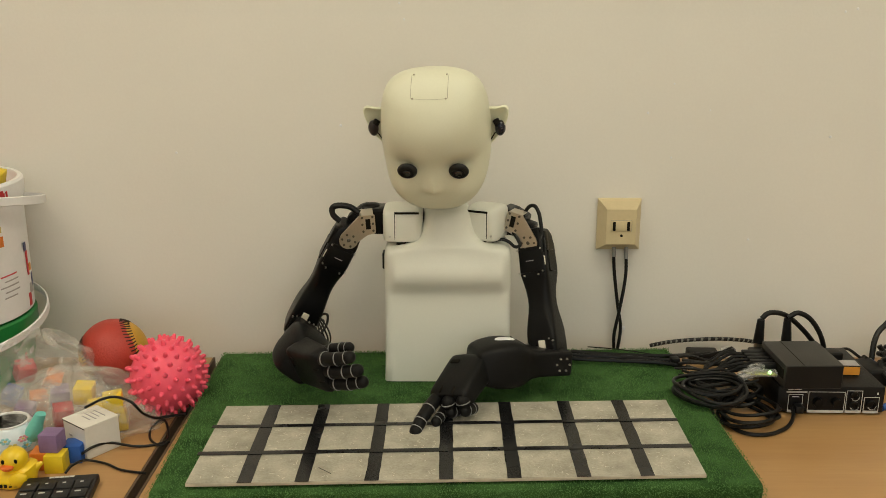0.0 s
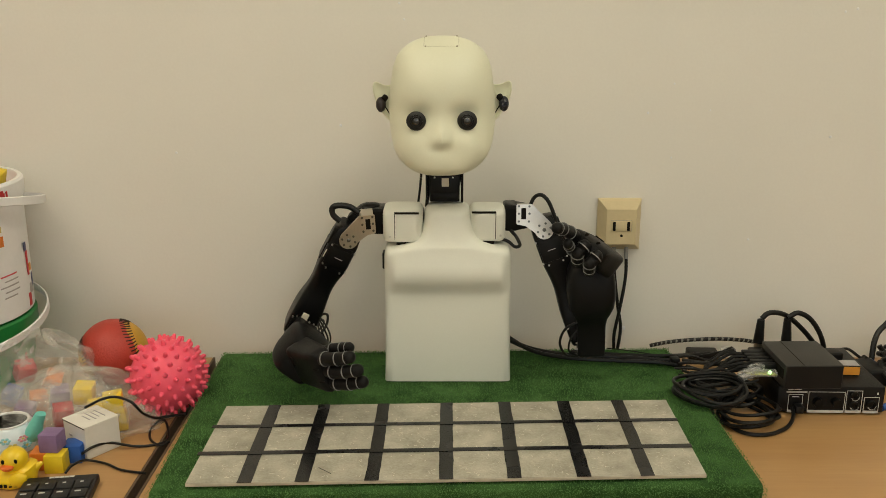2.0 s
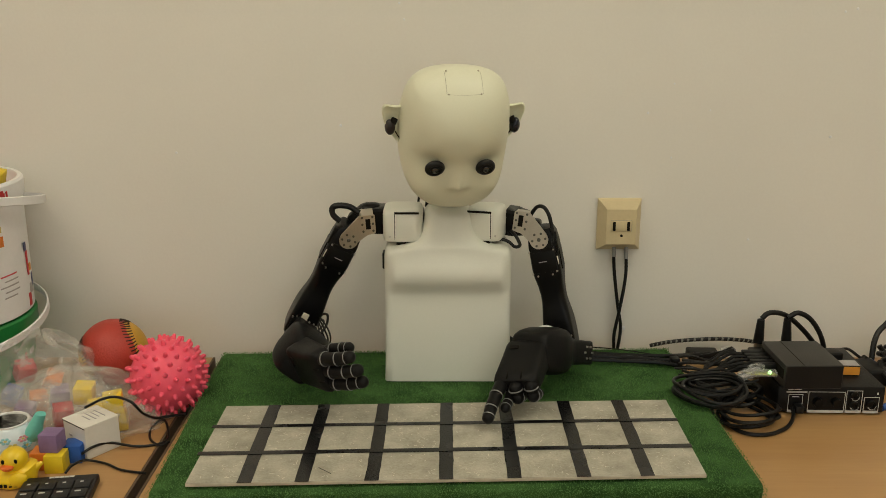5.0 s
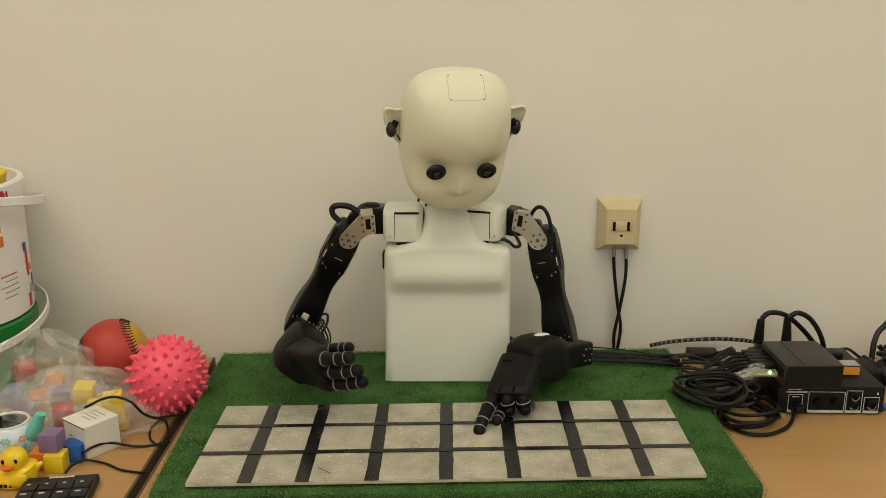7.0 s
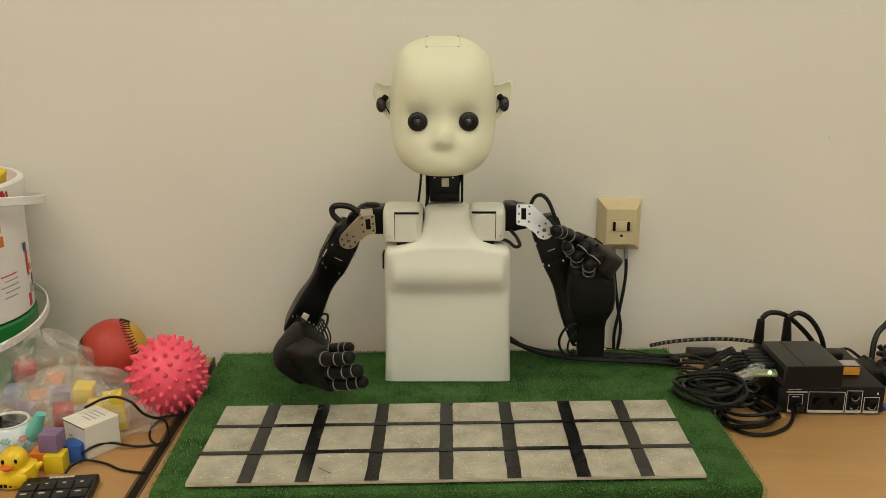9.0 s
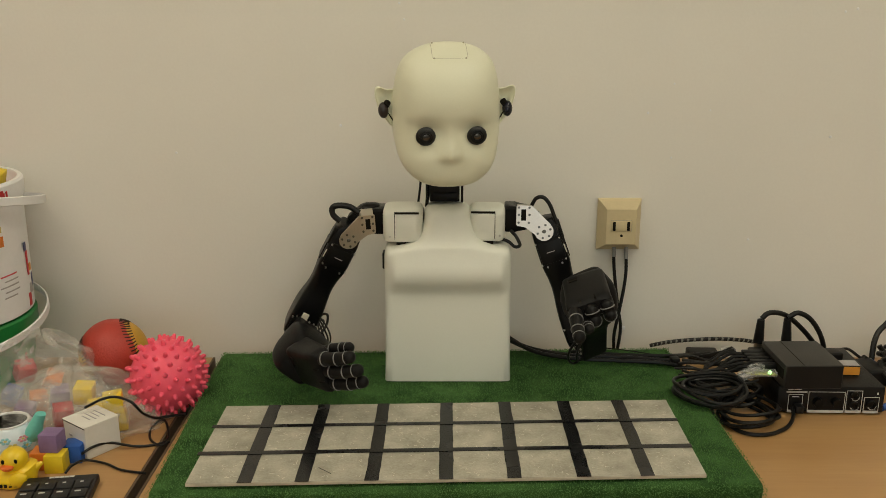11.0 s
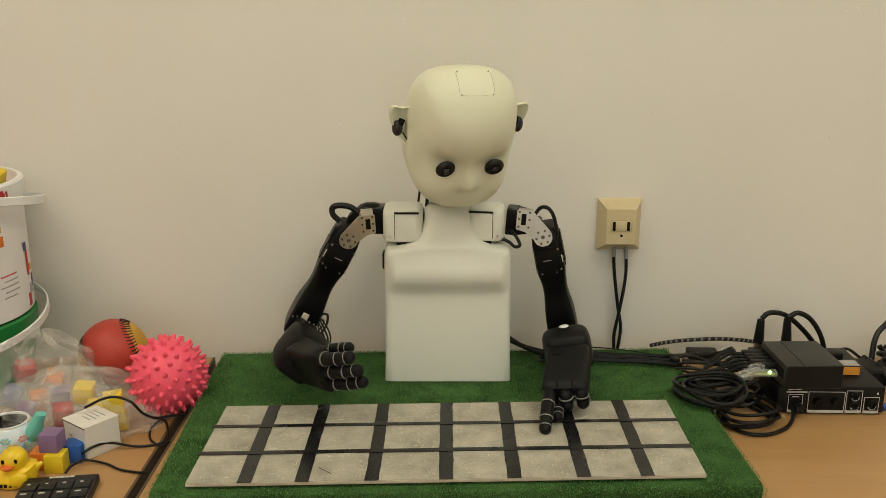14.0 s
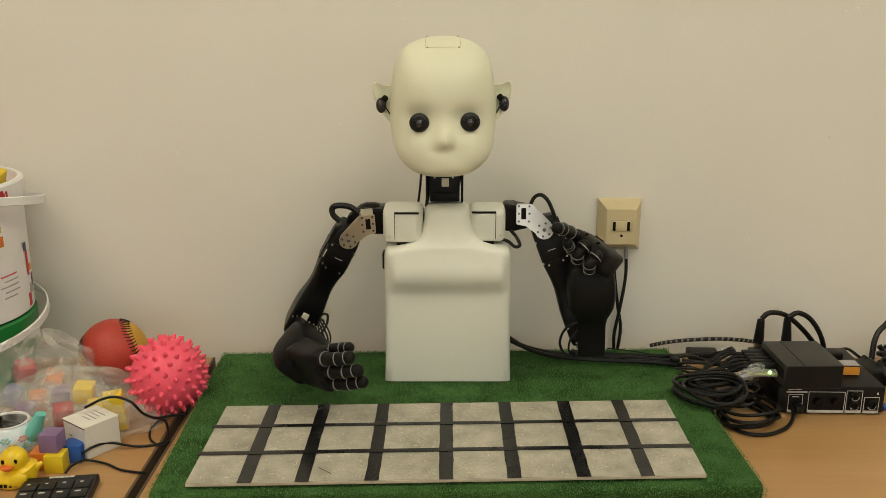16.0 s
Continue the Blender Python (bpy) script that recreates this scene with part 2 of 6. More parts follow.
bm = BM()
for k in range(14):
    a = random.random() * 6.28
    ball(bm, (random.uniform(-0.5, 0.6), -0.0004, random.uniform(0.08, 0.62)), random.uniform(0.0012, 0.0022), 8, 6, scale=(1, 0.35, 1))
ball(bm, (0.2778, -0.0006, 0.0418), 0.0034, 10, 8, scale=(1, 0.3, 1))
ball(bm, (0.2960, -0.0006, 0.3724), 0.0020, 10, 8, scale=(1, 0.3, 1))
tagged(part("trim", bm, WHITE_P), "tiny white filler dabs on the wall plaster", "plaster dab", kind="structure")

for lx, ly in LAMPS:
    lamp = thing("ceiling_light", "long white fluorescent luminaire on the ceiling", "ceiling light", Matrix.Translation((lx, ly, LAMP_Z)), "ceiling lights")
    bm = BM()
    for sx, sy, px, py in ((1.3, 0.02, 0, 0.16), (1.3, 0.02, 0, -0.16), (0.02, 0.30, 0.64, 0), (0.02, 0.30, -0.64, 0)):
        box(bm, (sx, sy, 0.06), (px, py, -0.01), 0.003)
    part("frame", bm, WHITE_P, lamp)
    part("diffuser", box(BM(), (1.25, 0.29, 0.012), (0, 0, -0.012), 0.003), TUBE_GLOW, lamp)


# ---- the two desks ----
def desk(x0, x1, label):
    d = thing("desk", label, "desk", Matrix.Translation(((x0 + x1) / 2, -0.41, FZ)), "desks along the wall")
    w = x1 - x0
    part("desktop", box(BM(), (w - 0.004, 0.79, 0.025), (0, 0, 0.7375), 0.002), BEECH, d)
    for s in (-1, 1):
        part("edge_band", box(BM(), (0.003, 0.79, 0.0245), (s * (w / 2 - 0.0005), 0, 0.7372)), EDGE, d, "dark brown edge band", False)
    for sx in (-1, 1):
        for sy in (-1, 1):
            part("leg", box(BM(), (0.05, 0.05, 0.725), (sx * (w / 2 - 0.06), sy * 0.34, 0.3625), 0.004), METALBOX, d)
    part("rail", box(BM(), (w - 0.2, 0.03, 0.06), (0, 0.30, 0.69), 0.003), METALBOX, d)
    return d


desk(-1.62, -0.3515, "beech laminate desk with a dark edge, toys on it")
desk(-0.3395, 1.25, "beech laminate desk with a dark edge under the robot")


# ---- the turf base ----
TURF_M = pose(0.0115, -0.2515, 0.0, 0, 0, 1.6)
turf = thing("turf_board", "low board wrapped in green artificial turf on the desk", "turf board", TURF_M)
TW, TD, TH = 0.668, 0.398, 0.030
part("board", box(BM(), (TW - 0.004, TD - 0.004, TH - 0.002), (0, 0, (TH - 0.002) / 2), 0.009, 4), TURF, turf, "green turf backing wrapped over the edges")
rng = np.random.default_rng(5)


def pile_mesh():
    n = 52000
    x = rng.uniform(-TW / 2 + 0.002, TW / 2 - 0.002, n)
    y = rng.uniform(-TD / 2 + 0.001, TD / 2 - 0.002, n)
    ex, ey = TW / 2 - np.abs(x), TD / 2 - np.abs(y)
    e = np.minimum(ex, ey)
    z = TH - 0.002 - np.maximum(0, 0.007 - e) * 0.45
    nf = 9000
    xf = rng.uniform(-TW / 2, TW / 2, nf)
    zf = rng.uniform(0.002, TH - 0.003, nf)
    base = np.concatenate([np.stack([x, y, z], 1), np.stack([xf, np.full(nf, -TD / 2 + 0.0015), zf], 1)])
    out = np.concatenate([np.stack([rng.normal(0, 0.5, n), rng.normal(0, 0.5, n), np.ones(n)], 1), np.stack([rng.normal(0, 0.5, nf), -np.ones(nf), rng.normal(0.2, 0.5, nf)], 1)])
    out /= np.linalg.norm(out, axis=1)[:, None]
    ln = rng.uniform(0.0014, 0.0032, len(base))[:, None]
    side = rng.normal(size=base.shape)
    side -= out * (side * out).sum(1)[:, None]
    side /= np.linalg.norm(side, axis=1)[:, None]
    v = np.stack([base - side * 0.0005, base + side * 0.0005, base + out * ln], 1).reshape(-1, 3)
    me = bpy.data.meshes.new("fuzz")
    me.from_pydata(v.tolist(), [], np.arange(len(v)).reshape(-1, 3).tolist())
    me.materials.append(BLADE)
    return me


pile = new("fuzz", pile_mesh())
pile.parent = turf
tagged(pile, "short green plastic turf pile", kind="stuff")

# ---- the cardboard grid: tiles of one sheet, parted by black tape ----
GRID_M = pose(0.0060, -0.3481, TH, 0, 0, 1.96)
GW, GD, GT = 0.5605, 0.1885, 0.0040
grid = thing("cardboard_grid", "grey cardboard sheet taped into a grid of eight by three fields", "grid board", GRID_M)
XT = [-0.2180, -0.1567, -0.0820, -0.0027, 0.0715, 0.1467, 0.2162]
XW = [0.0155, 0.0150, 0.0150, 0.0155, 0.0155, 0.0155, 0.0150]
YT = [0.0359, -0.0306]
YW = [0.0068, 0.0078]
part("sheet", box(BM(), (GW, GD, GT), (0, 0, GT / 2 + 0.0012), 0.0006, 1), [CARD_EDGE], grid, "pale cut edge of the cardboard sheet", False)
xe = [-GW / 2] + XT + [GW / 2]
ye = [GD / 2] + YT + [-GD / 2]
for i in range(8):
    for j in range(3):
        x0 = xe[i] + (XW[i - 1] / 2 - 0.002 if i else 0.0004)
        x1 = xe[i + 1] - (XW[i] / 2 - 0.002 if i < 7 else 0.0004)
        y1 = ye[j] - (YW[j - 1] / 2 - 0.0015 if j else 0.0004)
        y0 = ye[j + 1] + (YW[j] / 2 - 0.0015 if j < 2 else 0.0004)
        part("field", box(BM(), (x1 - x0, y1 - y0, 0.0006), ((x0 + x1) / 2, (y0 + y1) / 2, GT + 0.0015), 0.0002, 1), CARD, grid, smooth=False)


def strip(name, p, q, w, z, wob=0.0006):
    bm, p, q = BM(), Vector((*p, 0)), Vector((*q, 0))
    d = (q - p).normalized()
    s = Vector((-d.y, d.x, 0))
    n = 24
    lo = []
    for k in range(n + 1):
        c = p.lerp(q, k / n) + s * noise.noise((k * 0.35, p.x * 40, p.y * 60)) * wob
        h = w / 2 * (1 + 0.05 * noise.noise((k * 0.5, 7 + p.x * 30, p.y * 60)))
        lo.append([c - s * h + Vector((0, 0, z)), c + s * h + Vector((0, 0, z)), c + s * h + Vector((0, 0, z + 0.0005)), c - s * h + Vector((0, 0, z + 0.0005))])
    rings(bm, lo)
    return part(name, bm, TAPE, grid, smooth=False)


TZ = GT + 0.0019
for x, w in zip(XT, XW):
    strip("tape", (x + random.uniform(-0.001, 0.001), GD / 2 - 0.0005), (x + random.uniform(-0.0015, 0.0015), -GD / 2 - 0.0008), w, TZ)
for y, w in zip(YT, YW):
    strip("tape", (-GW / 2 - 0.003, y), (GW / 2, y), w, TZ + 0.0006)
bm = BM()
for k in range(800):
    x, y = random.uniform(-GW / 2 + 0.01, GW / 2 - 0.01), random.uniform(-GD / 2 + 0.005, GD / 2 - 0.005)
    if min(abs(x - t) for t in XT) < 0.011 or min(abs(y - t) for t in YT) < 0.007:
        continue
    a, ln = random.random() * 3.14, random.uniform(0.0015, 0.005)
    box(bm, (ln, random.uniform(0.0003, 0.0008), 0.0003), (x, y, GT + 0.00185), rot=Euler((0, 0, a)).to_matrix())
tagged(part("scuffs", bm, FLECK, grid, "pale scuffs and torn fibres", False), kind="stuff")
# the black mark of a pen on the sheet's left front
part("pen_line", box(BM(), (0.020, 0.0006, 0.0003), (-0.135, -0.072, GT + 0.0019), rot=Euler((0, 0, 2.4)).to_matrix()), TAPE, grid, smooth=False)

# the sheet was cut a little out of square
for o in grid.children:
    for v in o.data.vertices:
        v.co.x += 0.0375 * v.co.y

# ---- the robot ----
BASE = Vector((0.0065, -0.125, 0.030))
robot = thing("humanoid_robot", "small humanoid robot, cream head, white torso, black arms, on turf", "robot", Matrix.Translation(BASE))


def rb(m):
    return Matrix.Translation(-BASE) @ m


def torso_mesh():
    bm, lo = BM(), []
    cx = 0.0065
    # height, half width, front, back, corner power
    prof = [(0.0301, 0.0850, -0.1746, -0.084, 22), (0.0304, 0.0853, -0.1750, -0.084, 22), (0.060, 0.0846, -0.1746, -0.082, 18), (0.100, 0.0841, -0.1742, -0.080, 16),
            (0.135, 0.0838, -0.1740, -0.079, 14), (0.152, 0.0838, -0.1740, -0.079, 12), (0.1580, 0.0838, -0.1752, -0.078, 11), (0.1650, 0.0840, -0.1790, -0.078, 10), (0.1720, 0.0842, -0.1828, -0.078, 10), (0.179, 0.0844, -0.1850, -0.078, 9),
            (0.187, 0.0845, -0.1852, -0.078, 9), (0.1960, 0.0845, -0.1830, -0.079, 8), (0.2060, 0.0843, -0.1800, -0.080, 7), (0.2115, 0.0828, -0.1790, -0.081, 6), (0.2155, 0.0795, -0.1782, -0.083, 5),
            (0.2178, 0.0700, -0.1780, -0.085, 4), (0.2198, 0.0600, -0.1770, -0.086, 4), (0.2228, 0.0500, -0.1755, -0.087, 4), (0.2280, 0.0420, -0.174, -0.088, 3.6), (0.2360, 0.0365, -0.1725, -0.089, 3.4), (0.2460, 0.0330, -0.171, -0.090, 3.2), (0.2560, 0.0312, -0.1695, -0.091, 3),
            (0.2610, 0.0300, -0.168, -0.092, 2.8), (0.2650, 0.0272, -0.165, -0.095, 2.6), (0.2676, 0.0225, -0.160, -0.099, 2.4), (0.2690, 0.0150, -0.153, -0.106, 2.2)]
    for z, h, f, b, p in prof:
        ring, mid, bulge = [], (f + b) / 2, max(0.0, -0.1742 - f) if z < 0.2 else 0.0
        for x, y, zz in oval(cx, mid, z, h, (b - f) / 2, p, 96):
            # the ledge runs out before the flanks
            edge = min(1.0, max(0.0, (abs(x - cx) - 0.068) / 0.016))
            if y < mid:
                y += (mid - y) / (mid - f) * bulge * 0.9 * edge * edge * (3 - 2 * edge)
            ring.append((x, y, zz))
        lo.append(ring)
    return rings(bm, lo)


part("torso", torso_mesh(), TORSO, robot, "white plastic chest shell with a soft ledge", m=rb(Matrix()))
# dark cover on the flank
part("side_cover", box(BM(), (0.004, 0.02, 0.022), (-0.0785, -0.150, 0.196), 0.0015), BLACK, robot, m=rb(Matrix()))


def shoulder_mesh(s, deep, wide):
    """White shoulder cap around the joint's upright axis; origin on that axis."""
    bm, lo = BM(), []
    for z, kx, ky in ((-0.0235, 0.90, 0.90), (-0.0220, 0.97, 0.97), (-0.0190, 1, 1), (0.0100, 1, 1), (0.0145, 0.99, 0.96), (0.0180, 0.94, 0.84), (0.0200, 0.86, 0.64), (0.0213, 0.74, 0.42), (0.0220, 0.56, 0.22)):
        lo.append(oval(s * 0.0005, 0, z, wide * kx, deep * ky, 5 if s < 0 else 4, 48))
    return rings(bm, lo)


def shoulder_gap(s, deep):
    bm = BM()
    box(bm, (0.0320, 0.0016, 0.0026), (-s * 0.0050, -deep + 0.0016, 0.0158))
    box(bm, (0.0008, 0.0012, 0.0345), (s * 0.0106, -deep + 0.0005, -0.002))
    box(bm, (0.030, 0.05, 0.0060), (-s * 0.006, -0.002, -0.0255), 0.001)
    return bm


SHOULDERS = {}
for s, off, deep, wide in ((-1, 0.0590, 0.0330, 0.0265), (1, 0.0520, 0.0280, 0.0240)):
    c = part("shoulder_cap", shoulder_mesh(s, deep, wide), TORSO, robot, "white plastic shoulder cap", m=rb(pose(0.0065 + s * off, -0.133, 0.2465)))
    part("joint_gap", shoulder_gap(s, deep), SLOT, c, "dark gap in the shoulder cap")
    bm = cyl(BM(), (s * 0.017, -deep + 0.0005, -0.015), (s * 0.017, -deep - 0.0008, -0.015), 0.0014, seg=10)
    part("screw", bm, SCREW, c)
    SHOULDERS[s] = c
# servo under the white caps
for s in (-1, 1):
    part("shoulder_servo", box(BM(), (0.036, 0.044, 0.036), (0.0065 + s * 0.050, -0.126, 0.2400), 0.003), BLACK, robot, m=rb(Matrix()))


def yoke_mesh(s):
    """Black servo body between the shoulder cap and the steel bracket, along +x for s = 1."""
    bm = BM()
    rings(bm, [[(s * x, y + 0.012, z * k - (0.0075 if s > 0 else 0.0)) for y, z in ((-0.018, -0.017), (0.018, -0.017), (0.020, -0.012), (0.020, 0.014), (0.016, 0.0175), (-0.016, 0.0175), (-0.020, 0.014), (-0.020, -0.012))] for x, k in ((0.0, 0.94), (0.002, 1.0), (0.014, 1.0), (0.020, 0.90), (0.030, 0.78), (0.033, 0.70))])
    if s < 0:
        box(bm, (0.030, 0.026, 0.030), (s * 0.022, 0.016, 0.006), 0.009, 3)
        box(bm, (0.030, 0.022, 0.020), (s * 0.038, 0.016, 0.004), 0.005, 2, rot=Euler((0, radians(-38), 0)).to_matrix())
    box(bm, (0.020, 0.022, 0.018), (s * 0.038, 0.014, -0.010), 0.004, 2)
    return bm


def bracket_mesh(s):
    """Steel side plate: a square end with a slot, and an arm to a round end; origin at the round end's centre, facing -y."""
    bm = BM()
    t = 0.0022
    # outline, for s = 1, x to the outside; the square end sits up and inward
    pl = [(-0.0355, 0.0340), (-0.0370, 0.0325), (-0.0370, 0.0085), (-0.0355, 0.0070), (-0.0250, 0.0050), (-0.0118, -0.0045)]
    for k in range(15):
        a = radians(205 + k * 14.5)
        pl.append((0.0125 * math.cos(a), 0.0125 * math.sin(a)))
    pl += [(0.0092, 0.0090), (-0.0165, 0.0340)]
    vs = [[bm.verts.new((s * x, y, z)) for x, z in pl] for y in (-t, 0)]
    for v in vs:
        bm.faces.new(v)
    for i in range(len(pl)):
        bm.faces.new((vs[0][i], vs[0][(i + 1) % len(pl)], vs[1][(i + 1) % len(pl)], vs[1][i]))
    box(bm, (0.0185, 0.020, 0.0018), (-s * 0.0262, 0.0095, 0.0332), 0.0004, 1)
    return bm


def bracket_bits(s, parent):
    part("slot", box(BM(), (0.0064, 0.001, 0.0150), (-s * 0.0275, -0.0026, 0.0215), 0.0004, 1), SLOT, parent, "dark slot in the bracket")
    spots = [(-0.0338, 0.0312), (-0.0338, 0.0112), (-0.0200, 0.0312), (-0.0205, 0.0112), (-0.0338, 0.0215), (-0.0198, 0.0215)]
    spots += [(0.0088 * math.cos(radians(a)), 0.0088 * math.sin(radians(a))) for a in range(20, 380, 60)]
    for x, z in spots + [(0, 0)]:
        part("screw", cyl(BM(), (s * x, -0.0022, z), (s * x, -0.0036, z), 0.0017 if (x, z) != (0, 0) else 0.0026, 0.0014, seg=10), DARK_SCREW, parent)


L1, L2 = 0.162, 0.115


def upper_arm_mesh(s):
    """From the shoulder disc (origin, on the front plate) down to the elbow at z = -L1: squared ends, a round waist."""
    bm, lo = BM(), []
    prof = [(0.0135, 0.009, 0.012, 4), (0.0115, 0.0150, 0.018, 5), (0.004, 0.0180, 0.0205, 7), (-0.010, 0.0192, 0.0225, 9), (-0.040, 0.0196, 0.0230, 10), (-0.049, 0.0194, 0.0228, 9), (-0.058, 0.0186, 0.0212, 6), (-0.068, 0.0174, 0.0192, 4.5), (-0.080, 0.0166, 0.0176, 4), (-0.090, 0.0168, 0.0172, 4),
            (-0.100, 0.0178, 0.0182, 4.5), (-0.112, 0.0192, 0.0206, 6), (-0.124, 0.0202, 0.0224, 8), (-0.140, 0.0206, 0.0232, 9), (-0.158, 0.0204, 0.0232, 9), (-0.166, 0.0196, 0.0222, 8), (-0.1675, 0.0185, 0.0210, 8)]
    for z, hx, hy, p in prof:
        lo.append(oval(s * 0.002, 0.0235, z, hx, hy, p, 48))
    rings(bm, lo)
    # servo face with chamfered rim, and the cable guide on the outer flank
    box(bm, (0.0330, 0.004, 0.0310), (s * 0.001, 0.0018, -0.031), 0.0012)
    box(bm, (0.0280, 0.0016, 0.0055), (s * 0.001, 0.0004, -0.0155), 0.0006, 1)
    box(bm, (0.0060, 0.012, 0.026), (s * 0.0205, 0.010, -0.006), 0.002)
    box(bm, (0.0030, 0.022, 0.030), (s * 0.0215, 0.022, -0.032), 0.001, 1)
    box(bm, (0.0340, 0.003, 0.0200), (s * 0.002, 0.0012, -0.1500), 0.001, 1)
    return bm


def arm_bits(s, parent):
    part("printed_mark", box(BM(), (0.011, 0.0003, 0.0009), (0, -0.0015, -0.031)), PRINT_G, parent, smooth=False)
    part("connector", box(BM(), (0.006, 0.004, 0.013), (s * 0.0175, 0.0035, -0.032), 0.0008), CONN, parent, "ivory plug connector")
    part("connector", box(BM(), (0.009, 0.003, 0.013), (s * 0.004, -0.0015, -0.1430 if s > 0 else -0.1320), 0.0008), CONN, parent, "ivory plug connector")
    for x, z in ((-0.0165, -0.016), (0.0165, -0.016), (-0.0165, -0.046), (0.0165, -0.046), (-0.010, -0.050), (0.010, -0.050), (-0.016, -0.140), (0.014, -0.135), (0.019, -0.138), (0.016, -0.158)):
        part("screw", cyl(BM(), (s * x, 0.004, z), (s * x, -0.0018, z), 0.0014, 0.0012, seg=8), SCREW, parent)
    lead = tube(BM(), [(-s * 0.012, 0.012, 0.024), (-s * 0.005, 0.011, 0.034), (s * 0.004, 0.009, 0.0420), (s * 0.013, 0.006, 0.0410), (s * 0.0180, 0.005, 0.031), (s * 0.0192, 0.005, 0.016), (s * 0.0190, 0.006, -0.006)], 0.0026, 10)
    tube(lead, [(s * 0.0195, 0.004, 0.002), (s * 0.0165, -0.001, -0.010), (s * 0.0190, 0.002, -0.026)], 0.0012, 7)
    tube(lead, [(s * 0.0210, 0.006, 0.000), (s * 0.0225, 0.002, -0.012), (s * 0.0205, 0.003, -0.027)], 0.0012, 7)
    if s > 0:
        part("lead", lead, CABLE, parent, "thick black cable loop at the shoulder")
    else:
        lead.free()


def forearm_mesh(s):
    """From the elbow (origin) along +y to the wrist at L2; +z is the back. A squared elbow block, then a rounded gauntlet."""
    bm, lo = BM(), []
    prof = [(-0.0140, 0.0165, 0.0145, 8), (-0.0128, 0.0182, 0.0162, 9), (0.010, 0.0184, 0.0165, 9), (0.030, 0.0188, 0.0176, 7), (0.041, 0.0210, 0.0200, 5), (0.050, 0.0255, 0.0250, 4.5), (0.060, 0.0296, 0.0294, 4.2), (0.075, 0.0316, 0.0312, 4.2), (0.090, 0.0314, 0.0300, 4.4), (0.104, 0.0298, 0.0265, 4.8), (0.113, 0.0272, 0.0225, 5), (0.117, 0.0245, 0.0195, 5), (0.1185, 0.0210, 0.0160, 5)]
    for y, hx, hz, p in prof:
        lo.append([(x, y, z) for x, z, _ in oval(0, 0, 0, hx, hz, p, 48)])
    rings(bm, lo)
    box(bm, (0.0300, 0.0022, 0.0260), (0, -0.0145, 0), 0.0008, 1)
    return bm


def forearm_bits(s, parent):
    bm = None if s < 0 else ball(BM(), (0, 0.076, 0.0300), 0.012, 20, 10, scale=(0.62, 1.15, 0.25))
    if bm:
        part("badge", bm, WHITE_P, parent, "white oval badge")
    for a in range(6):
        for sx in (-1, 1):
            y, z = 0.009 * math.cos(a * 1.047) - 0.001, 0.009 * math.sin(a * 1.047)
            part("screw", cyl(BM(), (sx * 0.018, y, z), (sx * 0.0205, y, z), 0.0016, 0.0013, seg=8), SCREW, parent)
    bm = tube(BM(), [(s * 0.014, 0.040, -0.014), (s * 0.034, 0.030, -0.016), (s * 0.042, 0.008, -0.014), (s * 0.034, -0.012, -0.012), (s * 0.018, -0.016, -0.008)], 0.0018, 8)
    tube(bm, [(s * 0.018, 0.026, -0.012), (s * 0.028, 0.014, -0.016), (s * 0.030, -0.004, -0.016), (s * 0.018, -0.014, -0.012)], 0.0014, 8)
    part("lead", bm, CABLE, parent, "thin black cables at the elbow")


def palm_mesh(s):
    """Flat squared palm shell; origin at the wrist."""
    bm, lo = BM(), []
    prof = [(-0.0060, 0.0200, 0.0120, 5), (-0.0035, 0.0250, 0.0155, 6), (0.000, 0.0268, 0.0172, 7), (0.006, 0.0272, 0.0176, 7), (0.024, 0.0272, 0.0170, 6), (0.042, 0.0276, 0.0158, 5.5), (0.058, 0.0286, 0.0142, 5), (0.0650, 0.0280, 0.0120, 5), (0.0685, 0.0250, 0.0090, 4)]
    for y, hx, hz, p in prof:
        lo.append([(x, y, z - 0.004) for x, z, _ in oval(0, 0, 0, hx, hz, p, 48)])
    return rings(bm, lo)


def finger(name, pts, r, parent, label=""):
    """A digit of straight links with pale bands at its joints and a round tip."""
    f = part(name, tube(BM(), pts, r, 14, 1, taper=lambda u: 1.0 - 0.16 * u), MATT, parent, label)
    me = f.data
    bm = BM()
    bm.from_mesh(me)
    for k, p in enumerate(pts[1:-1]):
        ball(bm, p, r * (0.99 - 0.16 * (k + 1) / (len(pts) - 1)), 12, 8)
    ball(bm, pts[-1], r * 0.85, 14, 10)
    bm.to_mesh(me)
    bm.free()
    for p in me.polygons:
        p.use_smooth = True
    bm = BM()
    marks = [(a, b, 0.12) for a, b in zip(pts, pts[1:])][1:] + [(pts[-2], pts[-1], 0.80)]
    for i, (a, b, u) in enumerate(marks):
        a, b = Vector(a), Vector(b)
        c, d = a.lerp(b, u), (b - a).normalized()
        cyl(bm, c - d * 0.00055, c + d * 0.00055, r * (1.03 - 0.07 * i), seg=18)
    part("band", bm, BAND, parent, "grey silicone bands on the digit")
    return f


